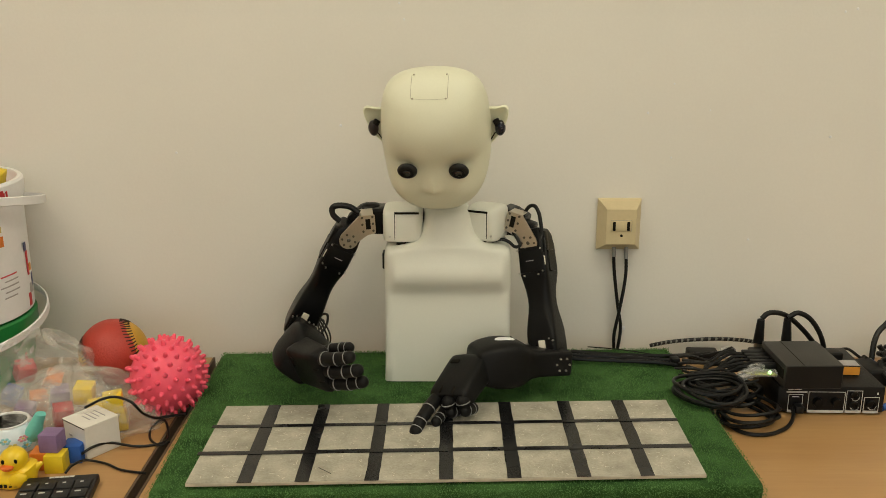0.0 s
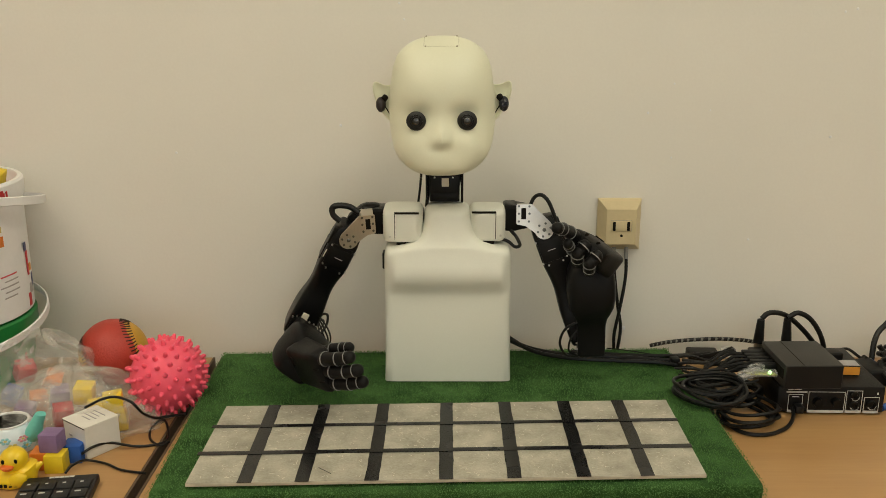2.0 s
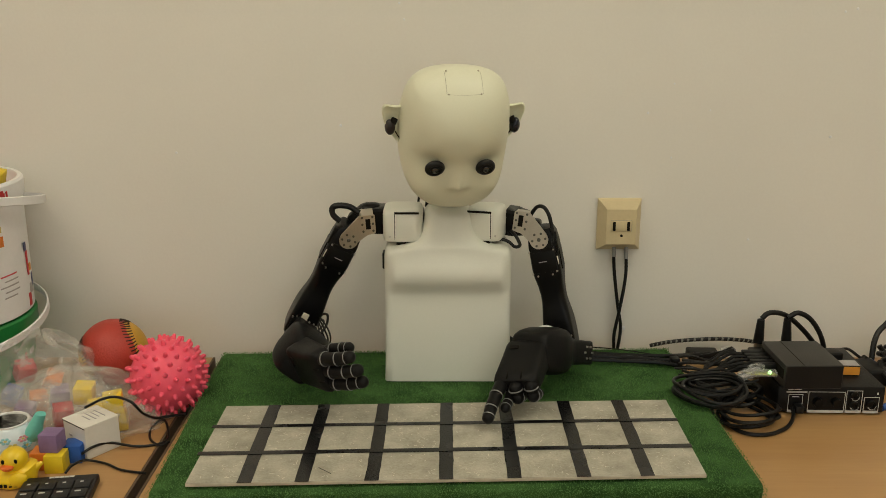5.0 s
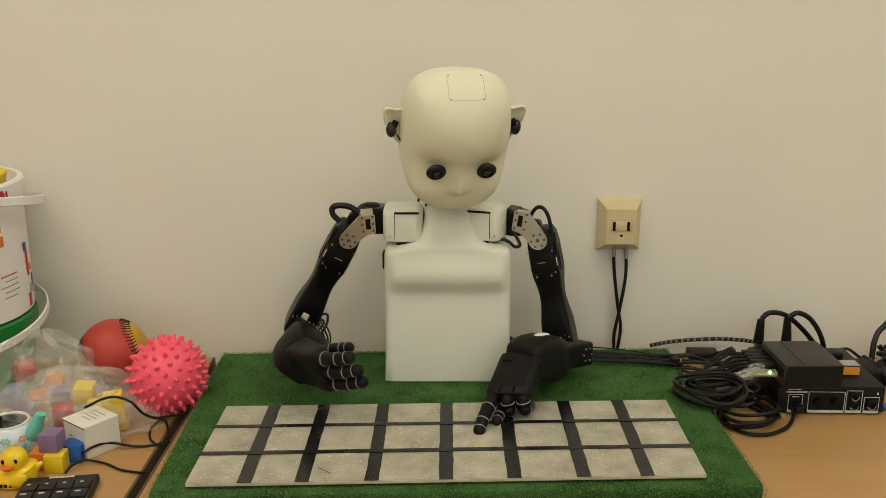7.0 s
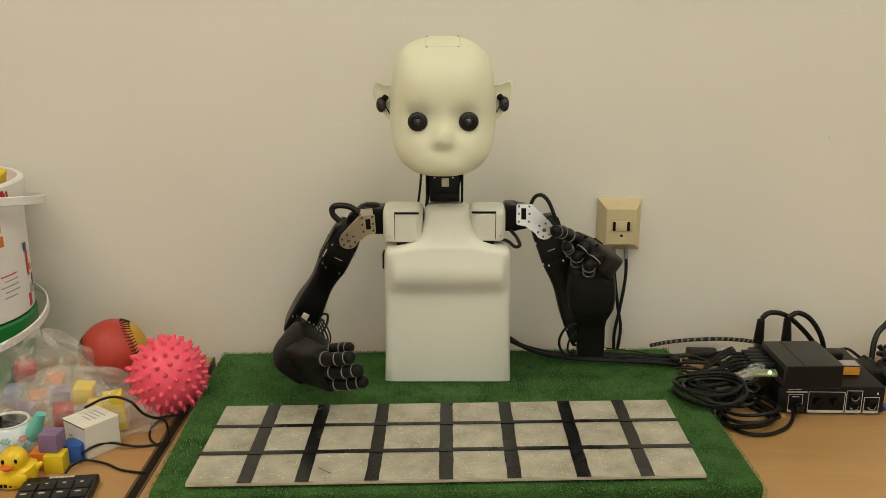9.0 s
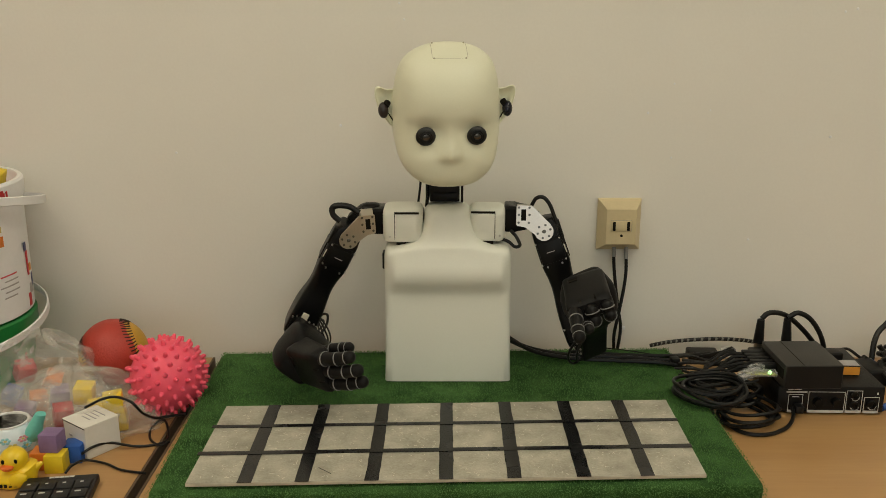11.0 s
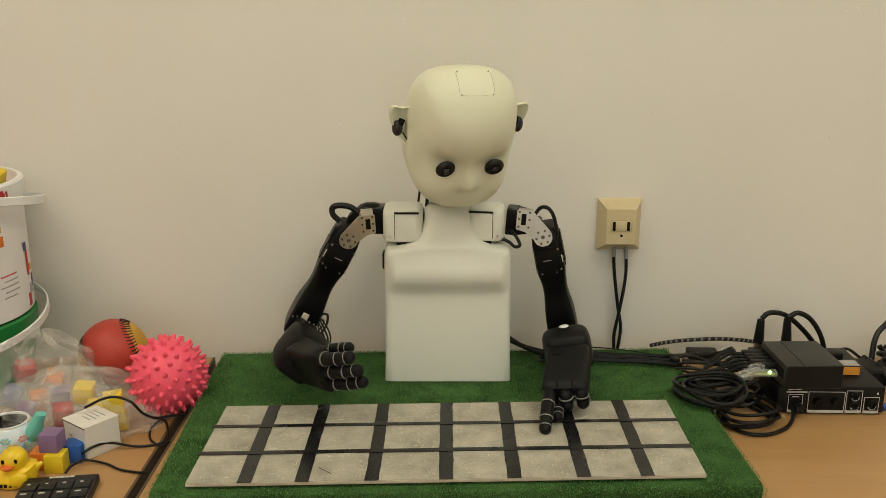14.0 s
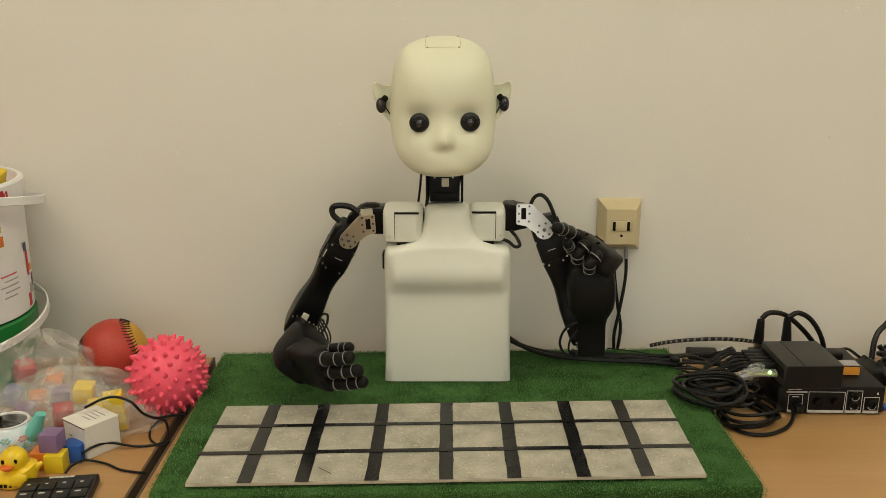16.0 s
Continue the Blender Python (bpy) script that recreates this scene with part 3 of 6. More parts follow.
def make_gripper(s, m, relaxed=False):
    """Four-digit gripper; for s = 1 the pointing digit is on +x. Origin at the wrist, +y to the tips, +z its back."""
    palm = part("palm", palm_mesh(s), MATT, robot, "black plastic gripper palm with four banded digits", m=rb(m))
    part("slot", box(BM(), (0.012, 0.0065, 0.002), (s * 0.012, 0.0135, 0.0138), 0.0005), SLOT, palm)
    for x in (-0.0095, 0.0090):
        part("dark_groove", ball(BM(), (s * x, 0.062, 0.0085), 0.0050, 12, 8, scale=(0.22, 1.5, 0.5)), SLOT, palm)
    if relaxed:
        for x, y in ((0.0175, -0.004), (0.0, 0.001), (-0.0175, -0.001)):
            finger("straight_digit", [(s * x, 0.052, -0.004), (s * x, 0.074 + y, -0.004), (s * x, 0.094 + y, -0.010), (s * x, 0.111 + y, -0.020)], 0.0092, palm)
        finger("thumb_digit", [(s * 0.010, 0.030, -0.014), (s * 0.012, 0.048, -0.025), (s * 0.013, 0.063, -0.032), (s * 0.013, 0.075, -0.037)], 0.0080, palm)
        return palm
    finger("pointing_digit", [(s * 0.0185, 0.054, -0.003), (s * 0.0192, 0.084, -0.001), (s * 0.0198, 0.106, -0.002), (s * 0.0200, 0.123, -0.005)], 0.0086, palm)
    finger("thumb_digit", [(s * 0.013, 0.040, -0.014), (s * 0.0105, 0.066, -0.017), (s * 0.009, 0.085, -0.015), (s * 0.008, 0.097, -0.013)], 0.0074, palm)
    finger("curled_digit", [(s * -0.0005, 0.056, -0.003), (s * -0.001, 0.0725, -0.004), (s * -0.001, 0.0755, -0.016), (s * -0.001, 0.061, -0.024)], 0.0089, palm)
    finger("curled_digit", [(-s * 0.0195, 0.055, -0.004), (-s * 0.0200, 0.0690, -0.005), (-s * 0.0200, 0.0720, -0.017), (-s * 0.0200, 0.058, -0.025)], 0.0087, palm)
    return palm


def make_arm(s, m_yoke, m_brk, m_up, m_fore, m_palm, relaxed=False):
    y = part("shoulder_yoke", yoke_mesh(s), BLACK, robot, "black servo block at the shoulder", m=rb(m_yoke))
    b = part("bracket", bracket_mesh(s), STEEL, robot, "silver metal side bracket with screws", smooth=False, m=rb(m_brk))
    bracket_bits(s, b)
    u = part("upper_arm", upper_arm_mesh(s), BLACK, robot, "waisted black plastic upper arm", m=rb(m_up))
    arm_bits(s, u)
    f = part("forearm", forearm_mesh(s), MATT, robot, "matt black forearm housing", m=rb(m_fore))
    forearm_bits(s, f)
    return y, b, u, f, make_gripper(s, m_palm, relaxed)


# ---- head, in a frame whose origin is the neck joint ----
NECK = Vector((0.0001, -0.1318, 0.3059))


HEAD_N = 120


def head_mesh():
    """Child-like skull in level rings; the face is pressed into the front."""
    widths = [(0.0100, 0.010), (0.0112, 0.023), (0.0146, 0.0350), (0.0205, 0.0450), (0.0272, 0.0524), (0.0343, 0.0578), (0.049, 0.0638), (0.0744, 0.0677), (0.0995, 0.0677), (0.1208, 0.0655),
              (0.1419, 0.0620), (0.1559, 0.0568), (0.1628, 0.0522), (0.1697, 0.0443), (0.1750, 0.0345), (0.1780, 0.0255), (0.1800, 0.0165), (0.1808, 0.006)]
    fronts = [(0.0100, -0.050), (0.0113, -0.064), (0.0146, -0.0725), (0.0215, -0.0785), (0.04, -0.0795), (0.065, -0.0770), (0.088, -0.0770), (0.108, -0.0790), (0.126, -0.0772), (0.142, -0.0710), (0.155, -0.0620),
              (0.164, -0.0530), (0.172, -0.0420), (0.177, -0.032), (0.1800, -0.022), (0.1808, -0.016)]
    backs = [(0.0100, 0.0), (0.02, 0.02), (0.05, 0.042), (0.08, 0.056), (0.10, 0.060), (0.12, 0.058), (0.135, 0.051), (0.15, 0.038), (0.160, 0.0255), (0.168, 0.0135), (0.174, 0.004), (0.178, -0.003), (0.1800, -0.008), (0.1808, -0.012)]
    lines = []
    for row in (fronts, backs):
        pts = spline([(z, v, 0) for z, v in row], 6)
        lines.append(([p.x for p in pts], [p.y for p in pts]))
    lo = []
    for p in spline([(z, h, 0) for z, h in widths], 6):
        z, h = p.x, max(p.y, 0.001)
        front, back = (float(np.interp(z, *ln)) for ln in lines)
        cy = min(0.0, max(-0.03, (front + back) / 2))
        ring = []
        power = 2.36 + 0.85 * math.exp(-((z - 0.03) / 0.03) ** 2)
        for x, y, _ in oval(0, 0, 0, h, 1, power, HEAD_N):
            y = cy + y * ((back - cy) if y > 0 else (cy - front))
            if y < cy:
                def g(a, b, c, d, e=None):
                    return math.exp(-((x - a) / c) ** 2 - ((z - b) / (e if e and z < b else d)) ** 2)
                w = min(1.0, (cy - y) / (cy - front) * 1.5)
                # nose with a short underside, lip hollow, chin
                y += w * (-0.0096 * g(0, 0.0575, 0.0104, 0.0150, 0.0076) - 0.0024 * g(0, 0.0780, 0.0080, 0.0170) + 0.0008 * g(0, 0.0470, 0.0230, 0.0065) - 0.0010 * g(0, 0.0320, 0.0200, 0.0120))
                for e in (-0.0312, 0.0312):
                    # eye socket, brow and cheek
                    y += w * (0.0062 * g(e * 0.94, 0.0862, 0.0172, 0.0125, 0.0110) - 0.0034 * g(e * 1.05, 0.0530, 0.0220, 0.0130, 0.0170))
            ring.append((x, y, z))
        lo.append(ring)
    return rings(BM(), lo)


def ear_mesh(s):
    """Leaf-shaped cup with a rolled rim and a pointed upper corner; x outward for s = 1."""
    rim = spline([(0.0000, 0, 0.0205), (0.0100, 0, 0.0212), (0.0195, 0, 0.0246), (0.0238, 0, 0.0222), (0.0245, 0, 0.0150), (0.0226, 0, 0.0050), (0.0190, 0, -0.0050), (0.0130, 0, -0.0155), (0.0062, 0, -0.0240), (0.0004, 0, -0.0265), (-0.0020, 0, -0.0100), (-0.0020, 0, 0.0080), (0.0000, 0, 0.0205)], 5)[:-1]
    c = Vector((0.0085, 0, 0.0015))
    lo = []
    for k, y in ((0.55, 0.0085), (0.90, 0.0060), (1.0, 0.0015), (1.01, -0.0015), (0.98, -0.0034), (0.94, -0.0038), (0.89, -0.0032), (0.80, -0.0014), (0.60, 0.0008), (0.30, 0.0022), (0.06, 0.0024)):
        ring = []
        for p in rim:
            q = c + (p - c) * k
            tip = max(0.0, (q.x - 0.012) / 0.012) * max(0.0, (q.z - 0.006) / 0.018)
            ring.append((s * q.x, y - 0.0035 * tip, q.z))
        lo.append(ring)
    return rings(BM(), lo)


head = part("head", head_mesh(), SHELL, robot, "smooth cream plastic child-like robot head", m=rb(Matrix.Translation(NECK)))
EYES = []
for s in (-1, 1):
    ez, ey = 0.0810, -0.0742
    e = part("eye", ball(BM(), (0, 0, 0), 0.0122, 36, 24, scale=(1, 0.42, 0.97)), EYE, head, "round black camera eye", m=pose(s * 0.0312, ey, ez))
    bm = BM()
    for r, yy in ((0.0048, -0.0050), (0.0070, -0.0043)):
        lathe(bm, [(r, 0), (r + 0.0008, 0.0004), (r + 0.0008, -0.002), (r, -0.002)], 28, cap=False)
        bmesh.ops.rotate(bm, verts=bm.verts[-28 * 4:], cent=(0, 0, 0), matrix=Euler((radians(90), 0, 0)).to_matrix())
        bmesh.ops.translate(bm, verts=bm.verts[-28 * 4:], vec=(0, yy, 0))
    part("lens_ring", bm, BLACK, e)
    part("lens", ball(BM(), (0, -0.0046, 0), 0.0046, 20, 12, scale=(1, 0.3, 1)), LENS, e, "glossy lens")
    ear = part("ear", ear_mesh(s), SHELL, head, "pointed cream ear shell", m=pose(s * 0.0645, -0.0070, 0.0990, -20, 0, s * -8))
    part("microphone", ball(BM(), (s * 0.0150, -0.002, -0.0050), 0.0082, 18, 12, scale=(0.80, 0.85, 1.22)), RED_MIC if s < 0 else BLUE_MIC, ear, "dark round microphone")
    part("clip", tube(BM(), [(s * 0.0085, -0.002, 0.0050), (s * 0.0125, -0.005, 0.000)], 0.0042, 8, 2), SLOT, ear)
    part("clip", tube(BM(), [(s * 0.0100, -0.008, -0.0090), (s * 0.0040, -0.0085, -0.0200)], 0.0008, 6, 2), SLOT, ear)
# seams and screws of the crown plate
def ridge(x0):
    """Points of the head along one upright slice of its face, from low to high."""
    out = []
    vs = [v.co for v in head.data.vertices]
    for k in range(0, len(vs) - HEAD_N + 1, HEAD_N):
        ring = [p for p in vs[k:k + HEAD_N] if p.y < 0.03]
        near = sorted(ring, key=lambda p: abs(p.x - x0) + max(0, p.y + 0.02) * 0.05)[:1]
        if near and abs(near[0].x - x0) < 0.003:
            out.append(Vector((x0, near[0].y - 0.0001, near[0].z + 0.0002)))
    return out


for x in (-0.0215, 0.0215):
    pts = [p for p in ridge(x) if p.z > 0.1680]
    part("seam", tube(BM(), pts, 0.00024, 6, 2), JOINT, head, "fine seam of the crown plate")
    tops = [q for q in ridge(x * 0.90) if q.z > 0.1688]
    for p in (tops[0], tops[-1]):
        part("screw", ball(BM(), (p.x, p.y, p.z), 0.0011, 10, 6), JOINT, head)
low = []
for k in range(13):
    q = [p for p in ridge(-0.0215 + 0.043 * k / 12) if p.z > 0.1680]
    if q:
        low.append(q[0])
part("seam", tube(BM(), low, 0.00013, 6, 2), JOINT, head, "fine seam of the crown plate")


# ---- neck ----
bm = BM()
box(bm, (0.040, 0.030, 0.036), (0.0020, -0.125, 0.290), 0.002)
for x in (-0.0215, 0.0255):
    box(bm, (0.003, 0.024, 0.052), (x, -0.124, 0.296), 0.001, 1)
box(bm, (0.040, 0.034, 0.014), (0.0020, -0.125, 0.2800), 0.005, 3)
box(bm, (0.026, 0.026, 0.020), (0.0020, -0.125, 0.3150), 0.003)
neck = part("neck", bm, BLACK, robot, "black servo neck", m=rb(Matrix()))
part("connector", box(BM(), (0.0095, 0.003, 0.011), (0.0030, -0.1410, 0.2985), 0.0006), CONN, neck, "ivory plug connector")
for x in (-0.011, 0.013):
    part("screw", cyl(BM(), (x, -0.138, 0.305), (x, -0.1412, 0.305), 0.0012, seg=8), SCREW, neck)
for a, r in (([(-0.034, -0.105, 0.262), (-0.031, -0.112, 0.285), (-0.029, -0.112, 0.310), (-0.028, -0.112, 0.328)], 0.0016), ([(-0.022, -0.120, 0.262), (-0.020, -0.130, 0.285), (-0.0195, -0.132, 0.305), (-0.018, -0.126, 0.325)], 0.0024), ([(0.019, -0.120, 0.270), (0.020, -0.130, 0.290), (0.024, -0.122, 0.306), (0.027, -0.114, 0.325)], 0.0020)):
    part("lead", tube(BM(), a, r, 8), CABLE, neck, "black neck cable")


# ---- arms ----
def along(o, y, up):
    """A pose at o whose +y points along y, with +z as near as can be to up."""
    y = Vector(y).normalized()
    x = y.cross(Vector(up)).normalized()
    z = x.cross(y)
    return Matrix.Translation(o) @ Matrix((x, y, z)).transposed().to_4x4()


def hang(o, down, front):
    """A pose at o whose -z points along down, with -y as near as can be to front."""
    z = -Vector(down).normalized()
    x = (-Vector(front)).cross(z).normalized()
    return Matrix.Translation(o) @ Matrix((x, z.cross(x), z)).transposed().to_4x4()


ARM = make_arm(1, Matrix(), Matrix(), Matrix(), Matrix(), Matrix())
# the other arm rests on the turf
D2 = Vector((-0.1254, -0.1500, 0.2226))
E2 = Vector((-0.1976, -0.1320, 0.0870))
W2 = Vector((-0.1793, -0.2430, 0.0879))
REST = make_arm(-1, pose(*(D2 + Vector((0.0500, 0.018, 0.022)))), pose(*D2, 12, -4, 8), hang(D2, E2 - D2, (0.15, -1, 0)), along(E2, W2 - E2, (-0.75, -0.2, 0.65)), along(W2, (0.56, -0.80, 0.13), (-0.70, -0.60, -0.35)), True)

part("lead", tube(BM(), [(-0.1102, -0.1500, 0.2596), (-0.1233, -0.1500, 0.2680), (-0.1382, -0.1500, 0.2695), (-0.1457, -0.1500, 0.2657), (-0.1445, -0.1500, 0.2565), (-0.1358, -0.1500, 0.2481)], 0.0040, 10), CABLE, robot, "thick black cable loop at the shoulder", m=rb(Matrix()))
for k in range(4):
    line = [(-0.1676, -0.1500, 0.1135), (-0.1568, -0.1600, 0.1025), (-0.1514, -0.1700, 0.0901), (-0.1546, -0.1900, 0.0803)]
    line = [(x - 0.0035 * k * (1 if q else 0.3), y, z - 0.003 * k) for q, (x, y, z) in enumerate(line)]
    part("lead", tube(BM(), line, 0.0012, 7), CABLE, robot, "thin black cable at the resting elbow", m=rb(Matrix()))

part("lead", tube(BM(), [(0.0616, -0.1500, 0.2195), (0.0764, -0.1520, 0.2239), (0.0868, -0.1540, 0.2213), (0.0952, -0.1540, 0.2144), (0.1021, -0.1520, 0.2161), (0.0977, -0.1480, 0.2259), (0.0906, -0.1400, 0.2332)], 0.0023, 8), CABLE, robot, "black cable loop under the shoulder", m=rb(Matrix()))


# ---- the wall socket ----
sock = thing("wall_socket", "beige double telephone socket on the wall", "wall socket", Matrix.Translation((0.2612, 0, 0.2085)))
bm = BM()
sw, sh = 0.0318, 0.0385
rings(bm, [[(x * a, y, z * a2) for x, z in ((-sw, -sh), (sw, -sh), (sw, sh), (-sw, sh))] for y, a, a2 in ((-0.0002, 1, 1), (-0.006, 1.0, 1.0), (-0.0075, 0.985, 0.985), (-0.024, 0.70, 0.70), (-0.0248, 0.685, 0.685))])
part("cover", bm, SOCKET, sock, smooth=False)
part("insert", box(BM(), (0.029, 0.002, 0.0150), (0, -0.0252, 0.0015), 0.0005), SOCKET, sock)
for x in (-0.0105, 0.0105):
    part("slot", box(BM(), (0.0042, 0.002, 0.0135), (x, -0.0260, 0.0015), 0.0003), SLOT, sock)
# brown strips put shade into colour along the insert's top and right edges
bm = BM()
for sx, sz, px, pz in ((0.031, 0.0007, 0, 0.0098), (0.0005, 0.016, 0.0155, 0.0015)):
    box(bm, (sx, 0.0012, sz), (px, -0.0252, pz))
part("dark_groove", bm, JOINT, sock, smooth=False)
part("screw", cyl(BM(), (0.001, -0.0245, -0.013), (0.001, -0.0262, -0.013), 0.0020, seg=12), SLOT, sock)
for k, (x, line) in enumerate(((-0.0095, [(0.2543, -0.0120, 0.1725), (0.2570, -0.0120, 0.1373), (0.2648, -0.0120, 0.0835), (0.2715, -0.0100, 0.0463), (0.2679, -0.0120, 0.0081)]), (0.0105, [(0.2729, -0.0120, 0.1725), (0.2744, -0.0120, 0.1284), (0.2666, -0.0180, 0.0765), (0.2608, -0.0180, 0.0401), (0.2614, -0.0180, 0.0106)]))):
    c = thing("telephone_cable", "black telephone cable hanging from the wall socket", "cable", Matrix(), "cables of the wall socket")
    part("sheath", tube(BM(), line, 0.0026, 10), CABLE, c)
    a, b2 = Vector(line[0]), Vector(line[1])
    part("strain_relief", cyl(BM(), a + Vector((0, 0, 0.004)), a.lerp(b2, 0.35), 0.0032, seg=12), BAND, c, "grey strain relief")


# ---- toys and boxes beside the turf ----
def cube_block(material, label, at, size, rz=0, tilt=0, group="wooden toy blocks"):
    ob = part("toy_block", box(BM(), (size, size, size), (0, 0, size / 2), size * 0.045, 2), material, m=pose(*at, tilt, 0, rz))
    return tagged(ob, label, "toy block", group)


cube_block(ORANGE, "orange wooden toy block on the desk", (-0.4710, -0.3510, 0), 0.0220, 4)
cube_block(YELLOW, "yellow wooden toy block on the desk", (-0.4520, -0.3580, 0), 0.0220, 3)
cube_block(BLUE, "blue wooden toy block on the desk", (-0.4400, -0.3340, 0), 0.0225, 2)
cube_block(PURPLE, "purple wooden toy block stacked on other blocks", (-0.4580, -0.3500, 0.0224), 0.0225, -4)

gift = thing("small_carton", "small white folding carton with printed lid", "carton", pose(-0.4290, -0.3050, 0, 0, 0, -37))
part("body", box(BM(), (0.0460, 0.0460, 0.0405), (0, 0, 0.02025), 0.0008, 1), CARTON, gift, smooth=False)
part("lid", box(BM(), (0.0470, 0.0470, 0.0012), (0, -0.0003, 0.0414), 0.0004, 1), CARTON, gift, smooth=False)
for k in range(4):
    part("print_bar", box(BM(), (0.024 - 0.007 * (k % 2), 0.0013, 0.0003), (0.000, 0.012 - 0.006 * k, 0.0422)), PRINT_G, gift, smooth=False)
part("pencil_mark", box(BM(), (0.006, 0.0003, 0.0022), (-0.008, -0.0232, 0.024)), PRINT_G, gift, smooth=False)
# dark line on the front face, right under the lid
part("dark_lid_line", box(BM(), (0.0465, 0.0006, 0.0012), (0, -0.0232, 0.0402)), SLOT, gift, smooth=False)

# watering can
can = thing("toy_watering_can", "pale tin toy watering can with flowers and teal spout", "watering can", Matrix.Translation((-0.5329, -0.3000, 0)) @ Matrix.Diagonal((1.0, 1.0, 0.678, 1)))
bm = lathe(BM(), [(0.030, 0.0005), (0.0335, 0.002), (0.0368, 0.018), (0.0350, 0.031), (0.0270, 0.0450), (0.0242, 0.0490), (0.0228, 0.0495), (0.0222, 0.0480), (0.0255, 0.0440), (0.0330, 0.030), (0.033, 0.02), (0.030, 0.005)], 48)
part("body", bm, MUG, can)
part("rim", lathe(BM(), [(0.0228, 0.0482), (0.0246, 0.0480), (0.0250, 0.0508), (0.0236, 0.0516), (0.0220, 0.0505), (0.0220, 0.0485)], 48, cap=False), WHITE_P, can)
# black surface with a raised floor darkens the can's mouth
part("dark_inside", lathe(BM(), [(0.0006, 0.0300), (0.0230, 0.0300), (0.0236, 0.0420), (0.0219, 0.0478)], 40, cap=False), SLOT, can, "dark inside of the can")
bm = tube(BM(), [(0.026, -0.006, 0.024), (0.034, -0.009, 0.034), (0.039, -0.011, 0.050), (0.047, -0.012, 0.0720)], 0.0098, 16, 5, taper=lambda u: 1.35 - 0.70 * u)
part("spout", bm, TEAL, can, "teal plastic spout")


def blossom(ang, z, r, material):
    bm = BM()
    rr = 0.0372 if z > 0.03 else 0.0376
    c, t = Vector((rr * math.cos(ang), rr * math.sin(ang), z)), Vector((-math.sin(ang), math.cos(ang), 0))
    q = Vector((math.cos(ang), math.sin(ang), 0.1)).to_track_quat("Z", "Y").to_matrix()
    for k in range(6):
        a = k * 1.047
        ball(bm, c + t * r * math.cos(a) + Vector((0, 0, r * math.sin(a))), r * 0.48, 8, 6, scale=(1, 1, 0.30), rot=q)
    part("blossom", bm, material, can)
    part("blossom_eye", ball(BM(), c, r * 0.45, 8, 6, scale=(1, 1, 0.22), rot=q), PETAL_O if material is not PETAL_O else WHITE_P, can)


for ang, z, r, mm in ((-1.25, 0.0345, 0.0046, PETAL_B), (-0.72, 0.0330, 0.0044, PETAL_P), (-1.05, 0.021, 0.0050, PETAL_O), (-0.62, 0.019, 0.0046, PETAL_B), (-1.7, 0.016, 0.0040, PETAL_B), (-2.3, 0.019, 0.0036, PETAL_P)):
    blossom(ang, z, r, mm)

# rubber duck
duck = thing("rubber_duck", "yellow rubber duck with orange beak on the desk", "rubber duck", pose(-0.4865, -0.3870, 0, 0, 0, 4))
bm = BM()
lathe(bm, [(0.014, 0.0003), (0.020, 0.002), (0.0225, 0.008), (0.0215, 0.014), (0.017, 0.020), (0.010, 0.0235), (0.003, 0.0245)], 36)
for v in bm.verts:
    v.co.x *= 1.12
    if v.co.x > 0.006:
        v.co.z += (v.co.x - 0.006) * 0.55 * min(1, v.co.z / 0.012)
part("body", bm, DUCKY, duck)
part("head", ball(BM(), (0.002, -0.004, 0.0315), 0.0150, 28, 18, scale=(1, 0.98, 0.95)), DUCKY, duck)
part("tail", cyl(BM(), (0.018, 0.0, 0.016), (0.030, 0.002, 0.0225), 0.0075, 0.002, seg=14), DUCKY, duck)
part("wing", ball(BM(), (0.008, -0.0180, 0.0125), 0.011, 18, 10, scale=(1.1, 0.45, 0.8), rot=Euler((0, -0.35, 0)).to_matrix()), DUCKY, duck)
bm = ball(BM(), (-0.0010, -0.0175, 0.0285), 0.0075, 18, 10, scale=(1.05, 0.85, 0.38))
ball(bm, (-0.0008, -0.0165, 0.0256), 0.0065, 18, 10, scale=(0.95, 0.75, 0.36))
part("beak", bm, BEAK, duck, "orange beak")
for x, y in ((-0.0050, -0.0172), (0.0085, -0.0165)):
    part("eye", ball(BM(), (x, y, 0.0345), 0.0022, 10, 8, scale=(0.9, 0.5, 1.25)), SLOT, duck, "black painted eye")
for k in range(4):
    part("print_bar", box(BM(), (0.0034, 0.0006, 0.0042), (-0.0085 + 0.0050 * k, -0.0224 + 0.0006 * abs(k - 1), 0.0075), 0.0002, 1), SLOT, duck, "black printed bar", False)

# numeric keypad
pad = thing("numeric_keypad", "black numeric keypad with white legends on the desk", "keypad", pose(-0.4226, -0.4535, 0, 0, 0, 7.8))
part("case", box(BM(), (0.0807, 0.1240, 0.0110), (0, 0, 0.0062), 0.003, 3), KEY, pad)
for k in range(5):
    part("print_bar", box(BM(), (0.0050, 0.0034, 0.0003), (-0.0105 + k * 0.0055, 0.0575, 0.0119)), PRINT, pad, smooth=False)
for i in range(4):
    for j in range(4):
        x, y = -0.0282 + 0.0188 * i, 0.0365 - 0.0200 * j
        key = part("key", box(BM(), (0.0170, 0.0170, 0.0044), (x, y, 0.0125), 0.0010, 2), KEY, pad)
        part("legend", box(BM(), (0.0035 + 0.003 * ((i * 3 + j) % 3), 0.0024, 0.0002), (x - 0.0015, y + 0.003, 0.0149)), PRINT, key, smooth=False)

